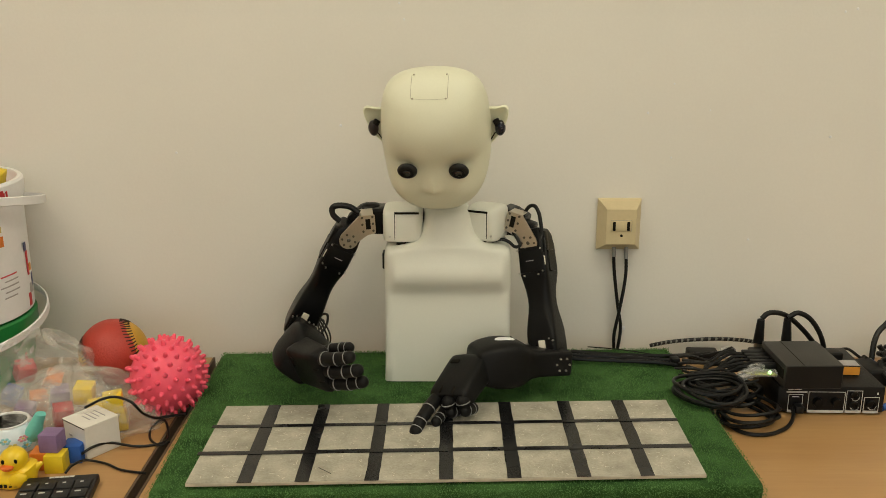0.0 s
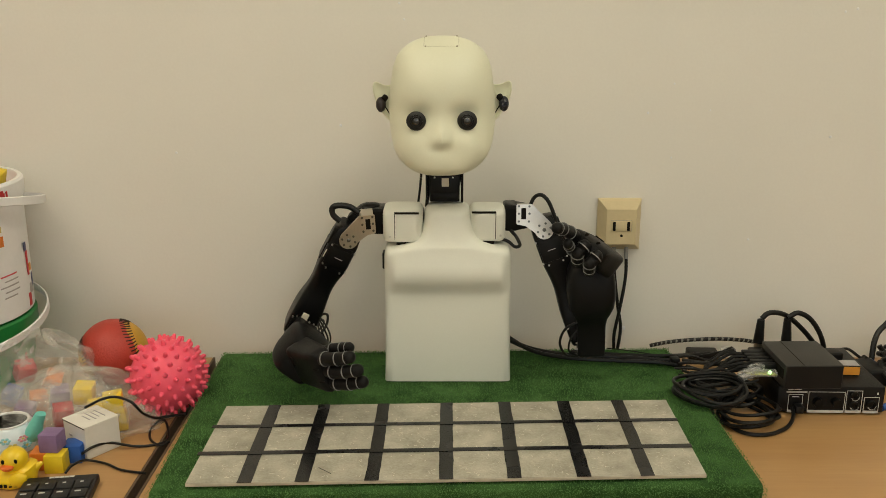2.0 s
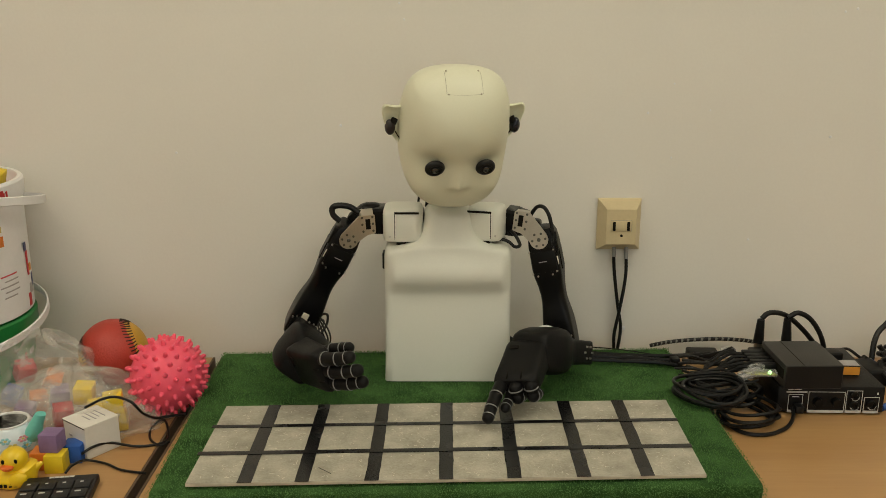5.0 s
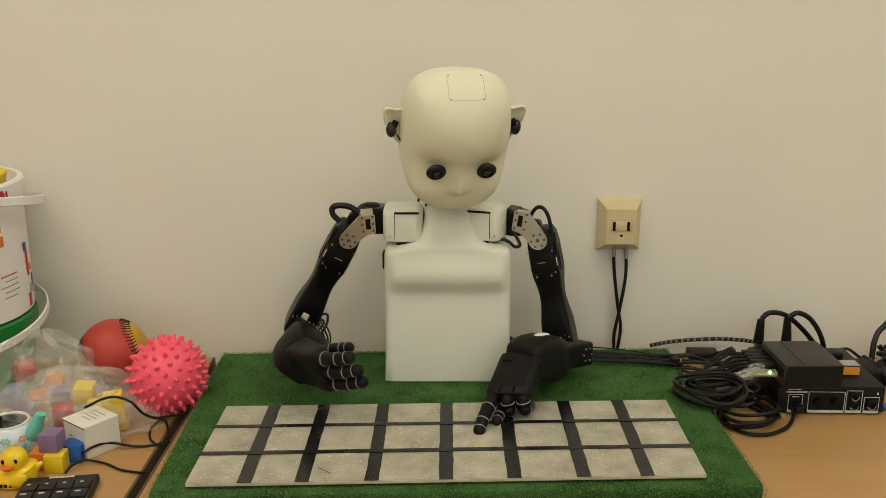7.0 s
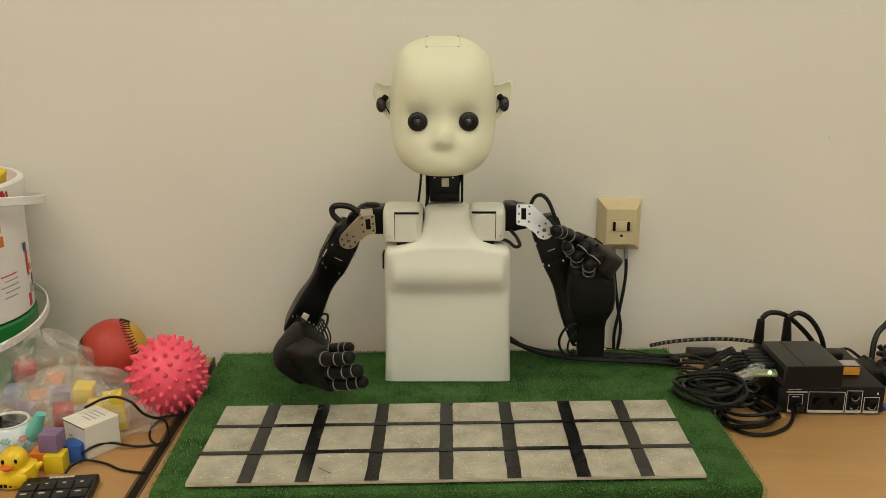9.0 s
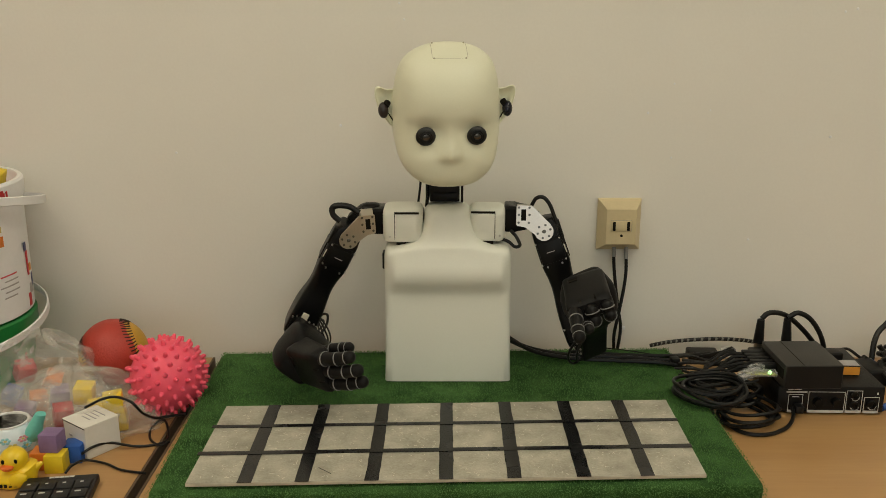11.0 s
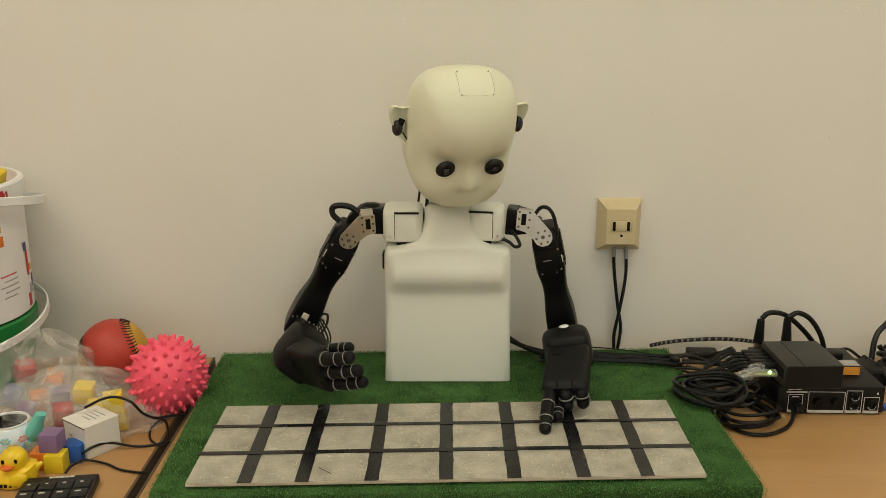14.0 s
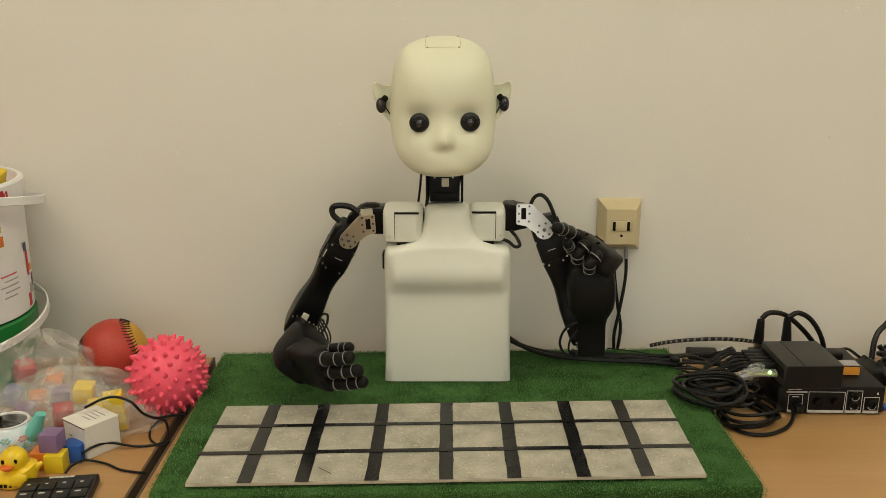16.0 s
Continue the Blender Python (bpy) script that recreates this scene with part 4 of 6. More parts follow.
# leather ball
sb = thing("leather_ball", "red and yellow stitched soft ball against the wall", "ball", Matrix.Translation((-0.4670, -0.1130, 0.0478)))
AX = Vector((0.88, 0.31, 0.36)).normalized()
R_B = 0.0475
bm = ball(BM(), (0, 0, 0), R_B, 72, 48)
for f in bm.faces:
    d = f.calc_center_median().normalized().dot(AX)
    f.material_index = 1 if abs(d) > 0.68 else 0
part("cover", bm, [RED, YELLOW_L], sb)
e1 = AX.orthogonal().normalized()
e2 = AX.cross(e1)
for s in (-1, 1):
    bm = BM()
    for k in range(46):
        a = 2 * math.pi * k / 46
        rim = AX * 0.68 * s + (e1 * math.cos(a) + e2 * math.sin(a)) * 0.733
        tan = (-e1 * math.sin(a) + e2 * math.cos(a))
        across = rim.cross(tan).normalized()
        for w in (-1, 1):
            p = (rim + across * 0.15 * w).normalized() * R_B
            q = (rim + tan * 0.025).normalized() * R_B * 1.004
            tube(bm, [p, (p + q) * 0.5 * 1.004, q], 0.0009, 5, 1)
    tagged(part("stitching", bm, STITCH, sb, "black thread stitching"), kind="stuff")

# spiky ball
sp = thing("spiky_ball", "pink vinyl massage ball with blunt spikes", "ball", pose(-0.3625, -0.2080, 0.0545, 20, 10, 0))
R_P = 0.0475
part("body", ball(BM(), (0, 0, 0), R_P, 64, 40), PINK, sp)
n_sp = 150
proto = None
for k in range(n_sp):
    z = 1 - 2 * (k + 0.5) / n_sp
    a = k * 2.399963
    d = Vector((math.sqrt(1 - z * z) * math.cos(a), math.sqrt(1 - z * z) * math.sin(a), z))
    if proto is None:
        bm = lathe(BM(), [(0.0040, -0.0015), (0.0030, 0.0008), (0.0026, 0.0040), (0.0023, 0.0056), (0.0015, 0.0066), (0.0005, 0.0070)], 10)
        spike = part("spike", bm, PINK, sp)
        proto = spike.data
    else:
        spike = new("spike", proto)
        spike.parent = sp
    spike.matrix_basis = Matrix.Translation(d * R_P) @ d.to_track_quat("Z", "Y").to_matrix().to_4x4()


# ---- buckets ----
def bucket(name, label, at, r0, r1, h, wall_mat, ring_z, ring_r, ring_tilt):
    b = thing(name, label, "bucket", Matrix.Translation(at), "stacked toy buckets")
    part("body", lathe(BM(), [(r0 - 0.004, 0.0005), (r0, 0.003), (r1, h - 0.024), (r1 + 0.003, h - 0.023), (r1 + 0.0035, h - 0.003), (r1 + 0.001, h), (r1 - 0.004, h), (r1 - 0.005, h - 0.004), (r0 - 0.003, 0.006)], 72), wall_mat, b)
    ring = lathe(BM(), [(ring_r, -0.006), (ring_r + 0.0022, -0.005), (ring_r + 0.0022, 0.005), (ring_r, 0.006), (ring_r - 0.0012, 0.0)], 72, cap=False)
    part("handle", ring, WHITE_P, b, "white flat plastic carrying band", m=pose(0, 0, ring_z, ring_tilt, 0, 0) @ pose(0, 0, 0, 0, ring_tilt * 0.0, 0))
    return b


BX, BY = -0.6910, -0.1300
low = bucket("green_bucket", "green toy bucket with a white carrying band", (BX, BY, 0), 0.104, 0.1160, 0.112, GREEN_P, 0.102, 0.133, 9)
up = bucket("white_bucket", "white toy bucket with coloured prints, stacked on another", (BX, BY, 0.1125), 0.1170, 0.1185, 0.1860, WHITE_P, 0.1600, 0.1450, -10)


def on_bucket(name, ang, z, w, h, material, r, parent, lean=0.0):
    """A thin printed patch that follows the bucket's round wall."""
    bm, lo = BM(), []
    n = 8
    for k in range(n + 1):
        a = radians(ang) + (k / n - 0.5) * w / r
        lo.append([(rr * math.cos(a), rr * math.sin(a), zz + lean * (k / n)) for rr, zz in ((r, z - h / 2), (r + 0.0007, z - h / 2), (r + 0.0007, z + h / 2), (r, z + h / 2))])
    return part(name, rings(bm, lo), material, parent, smooth=False)


RB = 0.1192
for ang, z, h in ((-19.5, 0.1705, 0.009), (-15.5, 0.1722, 0.012), (-13.2, 0.1705, 0.009), (-10.6, 0.1712, 0.0105)):
    on_bucket("print_bar", ang, z, 0.0030 if ang > -15 else 0.008, h, PRINT_R, 0.1222, up)
for k, (w, mm) in enumerate(((0.030, PRINT_R), (0.026, PRINT_G), (0.034, PRINT_G), (0.028, PRINT_G), (0.024, PRINT_G))):
    on_bucket("print_bar", -15 + 2 * (k % 2), 0.0640 - 0.0074 * k, w, 0.0016, mm, 0.1176, up, 0.0004)
on_bucket("tower_print", 8, 0.068, 0.006, 0.034, PRINT_R, 0.1182, up)
on_bucket("roof_print", 6, 0.092, 0.008, 0.012, PRINT_B, 0.1186, up)
on_bucket("tower_print", 13, 0.060, 0.010, 0.010, AMBER, 0.1180, up)
on_bucket("house_print", 13, 0.030, 0.016, 0.014, PRINT_G, 0.1172, up)
on_bucket("house_print", 17, 0.040, 0.007, 0.018, PRINT_B, 0.1174, up)
on_bucket("house_print", 8, 0.016, 0.010, 0.018, PRINT_R, 0.1168, up)
on_bucket("dot_print", -20, 0.112, 0.012, 0.014, ORANGE, RB, up)
on_bucket("dot_print", -20, 0.128, 0.009, 0.008, PETAL_O, RB, up)
on_bucket("round_print", -10, 0.086, 0.016, 0.018, PRINT_R, 0.1125, low)
on_bucket("round_print", -10, 0.086, 0.010, 0.011, PRINT, 0.1132, low)
on_bucket("roof_print", 6, 0.076, 0.016, 0.012, PRINT_B, 0.1122, low)
on_bucket("house_print", 6, 0.060, 0.018, 0.020, PRINT, 0.1110, low)
on_bucket("house_print", -4, 0.058, 0.005, 0.022, PRINT_R, 0.1110, low)
ob = part("toy_block", box(BM(), (0.034, 0.034, 0.034), (0, 0, 0), 0.0015), YELLOW, m=pose(BX + 0.0860, BY + 0.004, 0.296, 8, 14, 10))
tagged(ob, "yellow wooden toy block in the white bucket", "toy block", "wooden toy blocks")
for x, y, z, mm in ((0.05, 0.01, 0.279, REDW), (0.02, -0.03, 0.280, BLUE), (0.06, 0.05, 0.278, ORANGE)):
    tagged(part("toy_block", box(BM(), (0.034, 0.034, 0.034), (0, 0, 0), 0.0015), mm, m=pose(BX + x, BY + y, z, 20, 10, 30)), "wooden toy block inside the white bucket", "toy block", "wooden toy blocks")
bm = lathe(BM(), [(0.106, 0), (0.106, 0.004)], 48)
tagged(part("block_fill", bm, REDW, m=Matrix.Translation((BX, BY, 0.262))), "layer of toy blocks filling the white bucket", "toy blocks", kind="stuff")


# ---- bag of blocks ----
def bag_mesh(cx, cy, rx, ry, h, seed, fold):
    bm, lo = BM(), []
    nu, nv = 72, 26
    for j in range(nv + 1):
        v = j / nv
        rr = math.cos(v * math.pi / 2) ** 0.55 if v < 1 else 0.0
        ring = []
        for i in range(nu):
            a = 2 * math.pi * i / nu
            d = Vector((math.cos(a), math.sin(a), v * 1.4))
            k = 1 + fold * noise.noise(d * 2.1 + Vector((seed, 0, 0))) + 0.5 * fold * abs(noise.noise(d * 5.5 + Vector((0, seed, 0)))) + 0.22 * fold * noise.noise(d * 13 + Vector((0, 0, seed)))
            z = h * v * (1 + 0.9 * fold * noise.noise(d * 2.6 + Vector((9, seed, 2))))
            ring.append((cx + rx * max(rr, 0.02) * k * math.cos(a), cy + ry * max(rr, 0.02) * k * math.sin(a), max(0.0008, z)))
        lo.append(ring)
    return rings(bm, lo)


bag = thing("block_bag", "clear crumpled plastic bag holding coloured toy blocks", "plastic bag", Matrix())
film = part("film", bag_mesh(-0.476, -0.232, 0.108, 0.080, 0.074, 3.1, 0.22), FILM, bag, "clear crumpled plastic film")
film2 = part("film_top", bag_mesh(-0.530, -0.190, 0.080, 0.062, 0.105, 7.7, 0.26), FILM, bag, "gathered neck of the clear bag")
for o in (film, film2):
    o.visible_shadow = False
BLOCKS = (
    (YELLOW, (-0.4628, -0.2350, 0.0414), (8, 4, 6), 0.0235, 1.0, "yellow"),
    (YELLOW, (-0.4164, -0.2580, 0.0270), (4, -6, 16), 0.0240, 2.0, "yellow"),
    (ORANGE, (-0.5109, -0.2150, 0.0507), (30, 25, 20), 0.0200, 1.0, "orange"),
    (PURPLE, (-0.5000, -0.2250, 0.0328), (12, 5, 25), 0.0230, 1.0, "purple"),
    (REDW, (-0.4815, -0.2620, 0.0242), (10, 4, 30), 0.0230, 1.0, "red"),
    (REDW, (-0.5689, -0.1700, 0.0433), (20, 10, 40), 0.0240, 1.0, "red"),
    (YELLOW, (-0.4435, -0.2450, 0.0222), (12, 8, 40), 0.0230, 1.0, "yellow"),
    (PURPLE, (-0.5434, -0.2350, 0.0140), (5, 12, 10), 0.0230, 1.0, "purple"),
    (ORANGE, (-0.5406, -0.2000, 0.0140), (15, 5, 30), 0.0220, 1.0, "orange"),
    (BLUE, (-0.5800, -0.1900, 0.0166), (15, 20, 5), 0.0220, 1.0, "blue"),
)
for mm, at, turn, size, tall, lab in BLOCKS:
    ob = part("toy_block", box(BM(), (size, size, size * tall), (0, 0, 0), size * 0.05), mm, m=pose(*at, *turn))
    tagged(ob, lab + " wooden toy block inside the clear bag", "toy block", "wooden toy blocks")


def cable(label, pts, r, material=None, steps=8, group="loose cables", seg=8):
    ob = part("cable", tube(BM(), pts, r, seg, steps), material or CABLE)
    return tagged(ob, label, "cable", group)


cable("thin black cable lying over the bag and desk", [(-0.4333, -0.3085, 0.0550), (-0.4188, -0.2910, 0.0580), (-0.4020, -0.2888, 0.0600), (-0.3785, -0.3033, 0.0600), (-0.3689, -0.2956, 0.0420), (-0.3643, -0.2647, 0.0200), (-0.3478, -0.2599, 0.0200), (-0.3241, -0.2658, 0.0260)], 0.0017)
cable("thin black cable looped on the desk", [(-0.4469, -0.3406, 0.0020), (-0.4282, -0.3425, 0.0120), (-0.4178, -0.3333, 0.0160), (-0.4058, -0.3119, 0.0100), (-0.3769, -0.3073, 0.0030), (-0.3516, -0.2996, 0.0020), (-0.3445, -0.2833, 0.0020), (-0.3567, -0.2464, 0.0030), (-0.3674, -0.2351, 0.0030), (-0.3732, -0.2571, 0.0020), (-0.3655, -0.2863, 0.0020), (-0.3487, -0.3044, 0.0030), (-0.3387, -0.2956, 0.0030)], 0.0016)
cable("thin black cable of the keypad on the desk", [(-0.4371, -0.3728, 0.0030), (-0.4318, -0.3635, 0.0080), (-0.4235, -0.3478, 0.0060), (-0.4007, -0.3473, 0.0020), (-0.3752, -0.3632, 0.0020), (-0.3443, -0.3710, 0.0020)], 0.0015)

# ---- the electronics beside the turf ----
AUD_M = pose(0.5140, -0.1440, 0, 0, 0, -1.6)
aud = thing("audio_interface", "black desktop audio interface with white-outlined front sockets", "audio interface", AUD_M)
AW, AD, AH = 0.1400, 0.1400, 0.0400
part("case", box(BM(), (AW, AD, AH - 0.003), (0, 0, AH / 2 + 0.0015), 0.0025, 2), METALBOX, aud)
for x in (-0.055, 0.055):
    for y in (-0.055, 0.055):
        part("foot", cyl(BM(), (x, y, 0.0002), (x, y, 0.0035), 0.006, seg=14), RUBBER, aud)
FY = -AD / 2 - 0.0006


def panel(x0, x1, z0, z1):
    bm = BM()
    t = 0.0007
    for lo, hi in (((x0, z0), (x1, z0 + 0.0036)), ((x0, z1 - t), (x1, z1)), ((x0, z0), (x0 + t, z1)), ((x1 - t, z0), (x1, z1))):
        box(bm, (hi[0] - lo[0], 0.0005, hi[1] - lo[1]), ((lo[0] + hi[0]) / 2, FY, (lo[1] + hi[1]) / 2))
    part("panel_outline", bm, PRINT, aud, "white printed outline", False)


panel(-0.0560, -0.0370, 0.0030, 0.0290)
panel(-0.0300, 0.0180, 0.0030, 0.0330)
panel(0.0195, 0.0405, 0.0030, 0.0350)
panel(0.0430, 0.0630, 0.0030, 0.0260)
for x, z, r in ((0.0300, 0.0275, 0.0062), (0.0300, 0.0140, 0.0062), (0.0530, 0.0150, 0.0066)):
    j = part("jack", lathe(BM(), [(r, 0), (r, 0.0022), (r * 0.82, 0.0032), (r * 0.55, 0.0032), (r * 0.5, 0.0010), (0.0004, 0.0009)], 24), BLACK, aud, "round jack socket", m=pose(x, FY, z, 90, 0, 0))
    bm = BM()
    for a in range(10, 170, 16):
        box(bm, (0.0014, 0.0004, 0.0006), (r * 0.86 * math.cos(radians(a)), -r * 0.86 * math.sin(radians(a)), 0.0034), rot=Euler((0, 0, radians(-a))).to_matrix())
    part("jack_ring", bm, PRINT, j, smooth=False)
for x, z, w, h in ((-0.0535, 0.0365, 0.008, 0.0030), (-0.0440, 0.0365, 0.009, 0.0024), (-0.0455, 0.0322, 0.027, 0.0020), (0.0600, 0.0310, 0.002, 0.003)):
    part("print_bar", box(BM(), (w, 0.0004, h), (x, FY, z)), PRINT, aud, smooth=False)
part("usb_mark", box(BM(), (0.009, 0.0004, 0.0014), (-0.0465, FY, 0.0255)), PRINT, aud, smooth=False)
part("usb_plug", box(BM(), (0.0110, 0.014, 0.0105), (-0.0440, FY - 0.0065, 0.0120), 0.0018), RUBBER, aud, "black usb plug")
for x in (-0.018, 0.006):
    part("knob", cyl(BM(), (x, FY, 0.019), (x, FY - 0.007, 0.019), 0.0062, 0.0056, seg=24), BLACK, aud)

hub = thing("black_hub", "flat dark grey metal hub lying on the audio interface", "hub", pose(0.4815, -0.1790, AH + 0.0005, 0, 0, 1.0))
part("case", box(BM(), (0.0760, 0.0880, 0.0330), (0, 0, 0.0165), 0.0012, 2), LID, hub)
part("seam", box(BM(), (0.0006, 0.0850, 0.0006), (-0.0135, 0, 0.0331)), SLOT, hub, smooth=False)
# front face in a darker tone than the top and sides
part("dark_front", box(BM(), (0.0740, 0.0012, 0.0310), (0, -0.0443, 0.0165), 0.0005, 1), METALBOX, hub)
for k in range(7):
    y = -0.034 + 0.0113 * k
    part("port", box(BM(), (0.0012, 0.0100, 0.0130), (-0.0382, y, 0.0190)), SLOT, hub, smooth=False)
    bm = box(BM(), (0.030, 0.0090, 0.0090), (-0.0535, y, 0.0190), 0.0015)
    tube(bm, [(-0.067, y, 0.019), (-0.085, y + 0.002, 0.017), (-0.110, y * 0.6 + 0.010, 0.004 - 0.004 * (k % 3)), (-0.135, y * 0.4 + 0.012, -0.012 - 0.002 * (k % 2))], 0.0022, 8)
    if k not in (0, 1):
        part("plug", bm, RUBBER, hub, "black usb plug with its cable")
    else:
        bm.free()

stick = thing("light_stick", "clear usb dongle with yellow-green board and green light", "usb dongle", pose(0.4182, -0.2050, 0.0560, 0, 3, 4))
part("shell", box(BM(), (0.0440, 0.0120, 0.0080), (0, 0, 0), 0.0015), CLEAR, stick)
part("circuit_board", box(BM(), (0.0400, 0.0100, 0.0016), (0.001, 0, -0.001), 0.0003, 1), PCB, stick)
part("light", ball(BM(), (0.012, -0.003, 0.0018), 0.0026, 12, 8), LED, stick, "glowing green light")
for at, a in (((0.3974, -0.2120, 0.0558), 24), ((0.4143, -0.2000, 0.0603), 22), ((0.4118, -0.0906, 0.0400), 4)):
    plug = thing("network_plug", "clear plastic modular network plug", "plug", pose(*at, 0, -6, a), "clear network plugs")
    part("shell", box(BM(), (0.0200, 0.0110, 0.0085), (0, 0, 0), 0.0008), CLEAR, plug)
    part("latch", box(BM(), (0.0120, 0.0040, 0.0008), (-0.003, 0, 0.0060), rot=Euler((0, 0.2, 0)).to_matrix()), CLEAR, plug)
    part("wires", box(BM(), (0.0140, 0.0070, 0.0020), (-0.001, 0, -0.001), 0.0004, 1), PRINT_G, plug)
for p, q, r in (((0.4051, -0.1323, 0.0450), (0.4199, -0.1247, 0.0470), 0.0009), ((0.4127, -0.1282, 0.0450), (0.4186, -0.1445, 0.0450), 0.0009), ((0.3909, -0.1119, 0.0400), (0.4057, -0.1404, 0.0450), 0.0008)):
    tie = part("cable_tie", tube(BM(), [p, q], r, 6, 2), BRAID_W)
    tagged(tie, "pale twisted tie around the cables", "cable tie", "cable ties")

amber = thing("orange_box", "small orange-labelled box behind the hub", "small box", pose(*(0.5516, -0.1769, 0.0405), 0, 0, -3))
part("case", box(BM(), (0.0230, 0.020, 0.0135), (0, 0.009, 0.00675), 0.001, 1), METALBOX, amber)
part("label", box(BM(), (0.0220, 0.0006, 0.0115), (0, -0.0013, 0.0065)), AMBER, amber, "orange label", False)
part("label_top", box(BM(), (0.0220, 0.018, 0.0006), (0, 0.009, 0.0138)), PRINT_G, amber, smooth=False)
back = thing("power_adapter", "black power adapter behind the hub", "adapter", pose(*(0.5449, -0.1285, 0.0400), 0, 0, 4))
part("case", box(BM(), (0.036, 0.022, 0.012), (0, 0.01, 0.0065), 0.003, 3), RUBBER, back)
flat = thing("power_adapter", "flat black adapter lying among the cables", "adapter", pose(*(0.3943, -0.0376, 0.0020), 0, 0, -3))
part("case", box(BM(), (0.046, 0.030, 0.013), (0, 0.01, 0.0075), 0.003, 3), RUBBER, flat)

# plugs standing behind the hub, with their arched cables
for lo, hi, line in (((0.4660, -0.0600, 0.0419), (0.4668, -0.0600, 0.0774), [(0.4675, -0.0600, 0.0791), (0.4790, -0.0580, 0.0872), (0.5032, -0.0520, 0.0824), (0.5266, -0.0480, 0.0650), (0.5507, -0.0450, 0.0396), (0.5648, -0.0500, 0.0163)]),
                     ((0.5070, -0.0600, 0.0419), (0.5057, -0.0600, 0.0783), [(0.5063, -0.0600, 0.0809), (0.5196, -0.0600, 0.0879), (0.5370, -0.0600, 0.0800), (0.5514, -0.0600, 0.0624), (0.5612, -0.0600, 0.0419), (0.5666, -0.0620, 0.0167)])):
    j = thing("jack_plug", "black jack plug with an arched cable behind the hub", "plug", Matrix(), "jack plugs")
    part("boot", cyl(BM(), lo, hi, 0.0078, 0.0052, seg=18), RUBBER, j)
    base = Vector(lo)
    part("barrel", cyl(BM(), (base.x, base.y, 0.002), lo, 0.0062, seg=16), STEEL, j)
    part("cable", tube(BM(), line, 0.0038, 10), CABLE, j)
cable("thick black cable arched against the wall", [(0.6299, -0.0750, -0.0003), (0.6316, -0.0700, 0.0245), (0.6382, -0.0600, 0.0473), (0.6519, -0.0500, 0.0613), (0.6789, -0.0400, 0.0710), (0.7199, -0.0500, 0.0434), (0.7462, -0.0745, 0.0040)], 0.0042)
cable("black cable from the adapter to the plugs", [(0.5601, -0.0550, 0.0256), (0.5874, -0.0500, 0.0254), (0.6041, -0.0500, 0.0272), (0.6181, -0.0550, 0.0183), (0.6342, -0.0600, 0.0069), (0.6397, -0.1016, 0.0200)], 0.0022)
conn = thing("screw_connector", "white and blue taped connector on black cable", "connector", pose(*(0.6282, -0.0800, 0.0153), 0, 35, 0))
part("sleeve", cyl(BM(), (-0.008, 0, 0), (0.008, 0, 0), 0.0062, seg=16), PRINT, conn)
part("tape_ring", cyl(BM(), (-0.003, 0, 0), (0.001, 0, 0), 0.0066, seg=16), BLUE, conn, "blue tape ring")
part("tail", cyl(BM(), (-0.018, 0, 0), (-0.008, 0, 0), 0.0050, seg=14), RUBBER, conn)
for r, line in ((0.005, [(0.6037, -0.0931, 0.0120), (0.6200, -0.1028, 0.0100), (0.6387, -0.1149, 0.0100), (0.6683, -0.1294, 0.0060)]), (0.004, [(0.6609, -0.0300, 0.0246), (0.6691, -0.0350, 0.0101), (0.6585, -0.0500, -0.0019), (0.6272, -0.1485, 0.0060)]), (0.0035, [(0.6288, -0.1000, 0.0281), (0.6238, -0.1318, 0.0200), (0.6432, -0.1306, 0.0100), (0.6679, -0.1463, 0.0050)])):
    cable("black cable heaped beside the audio interface", line, r)
tagged(part("cable", tube(BM(), [(0.5868, -0.2019, 0.0040), (0.6069, -0.1914, 0.0040), (0.6409, -0.1844, 0.0040)], 0.0045, 10), BLUE), "blue network cable on the desk", "cable", "loose cables")

heap = thing("power_adapter", "black power adapter beside the audio interface", "adapter", pose(0.6130, -0.1050, 0.0, 0, 0, 12))
part("case", box(BM(), (0.034, 0.050, 0.026), (0, 0, 0.0132), 0.004, 3), RUBBER, heap)
part("strain_relief", cyl(BM(), (0.017, 0, 0.013), (0.030, -0.002, 0.012), 0.0045, 0.0030, seg=14), RUBBER, heap)
for k, (dx, dy, r) in enumerate(((0.0, 0.0, 0.017), (0.006, -0.010, 0.020), (0.010, 0.006, 0.015))):
    pts = [(0.650 + dx + r * math.cos(a * 0.7), -0.088 + dy + 0.8 * r * math.sin(a * 0.7), 0.005 + 0.0022 * a + 0.004 * k) for a in range(15)]
    cable("black cable wound in tight loops beside the audio interface", pts, 0.0036, steps=3)

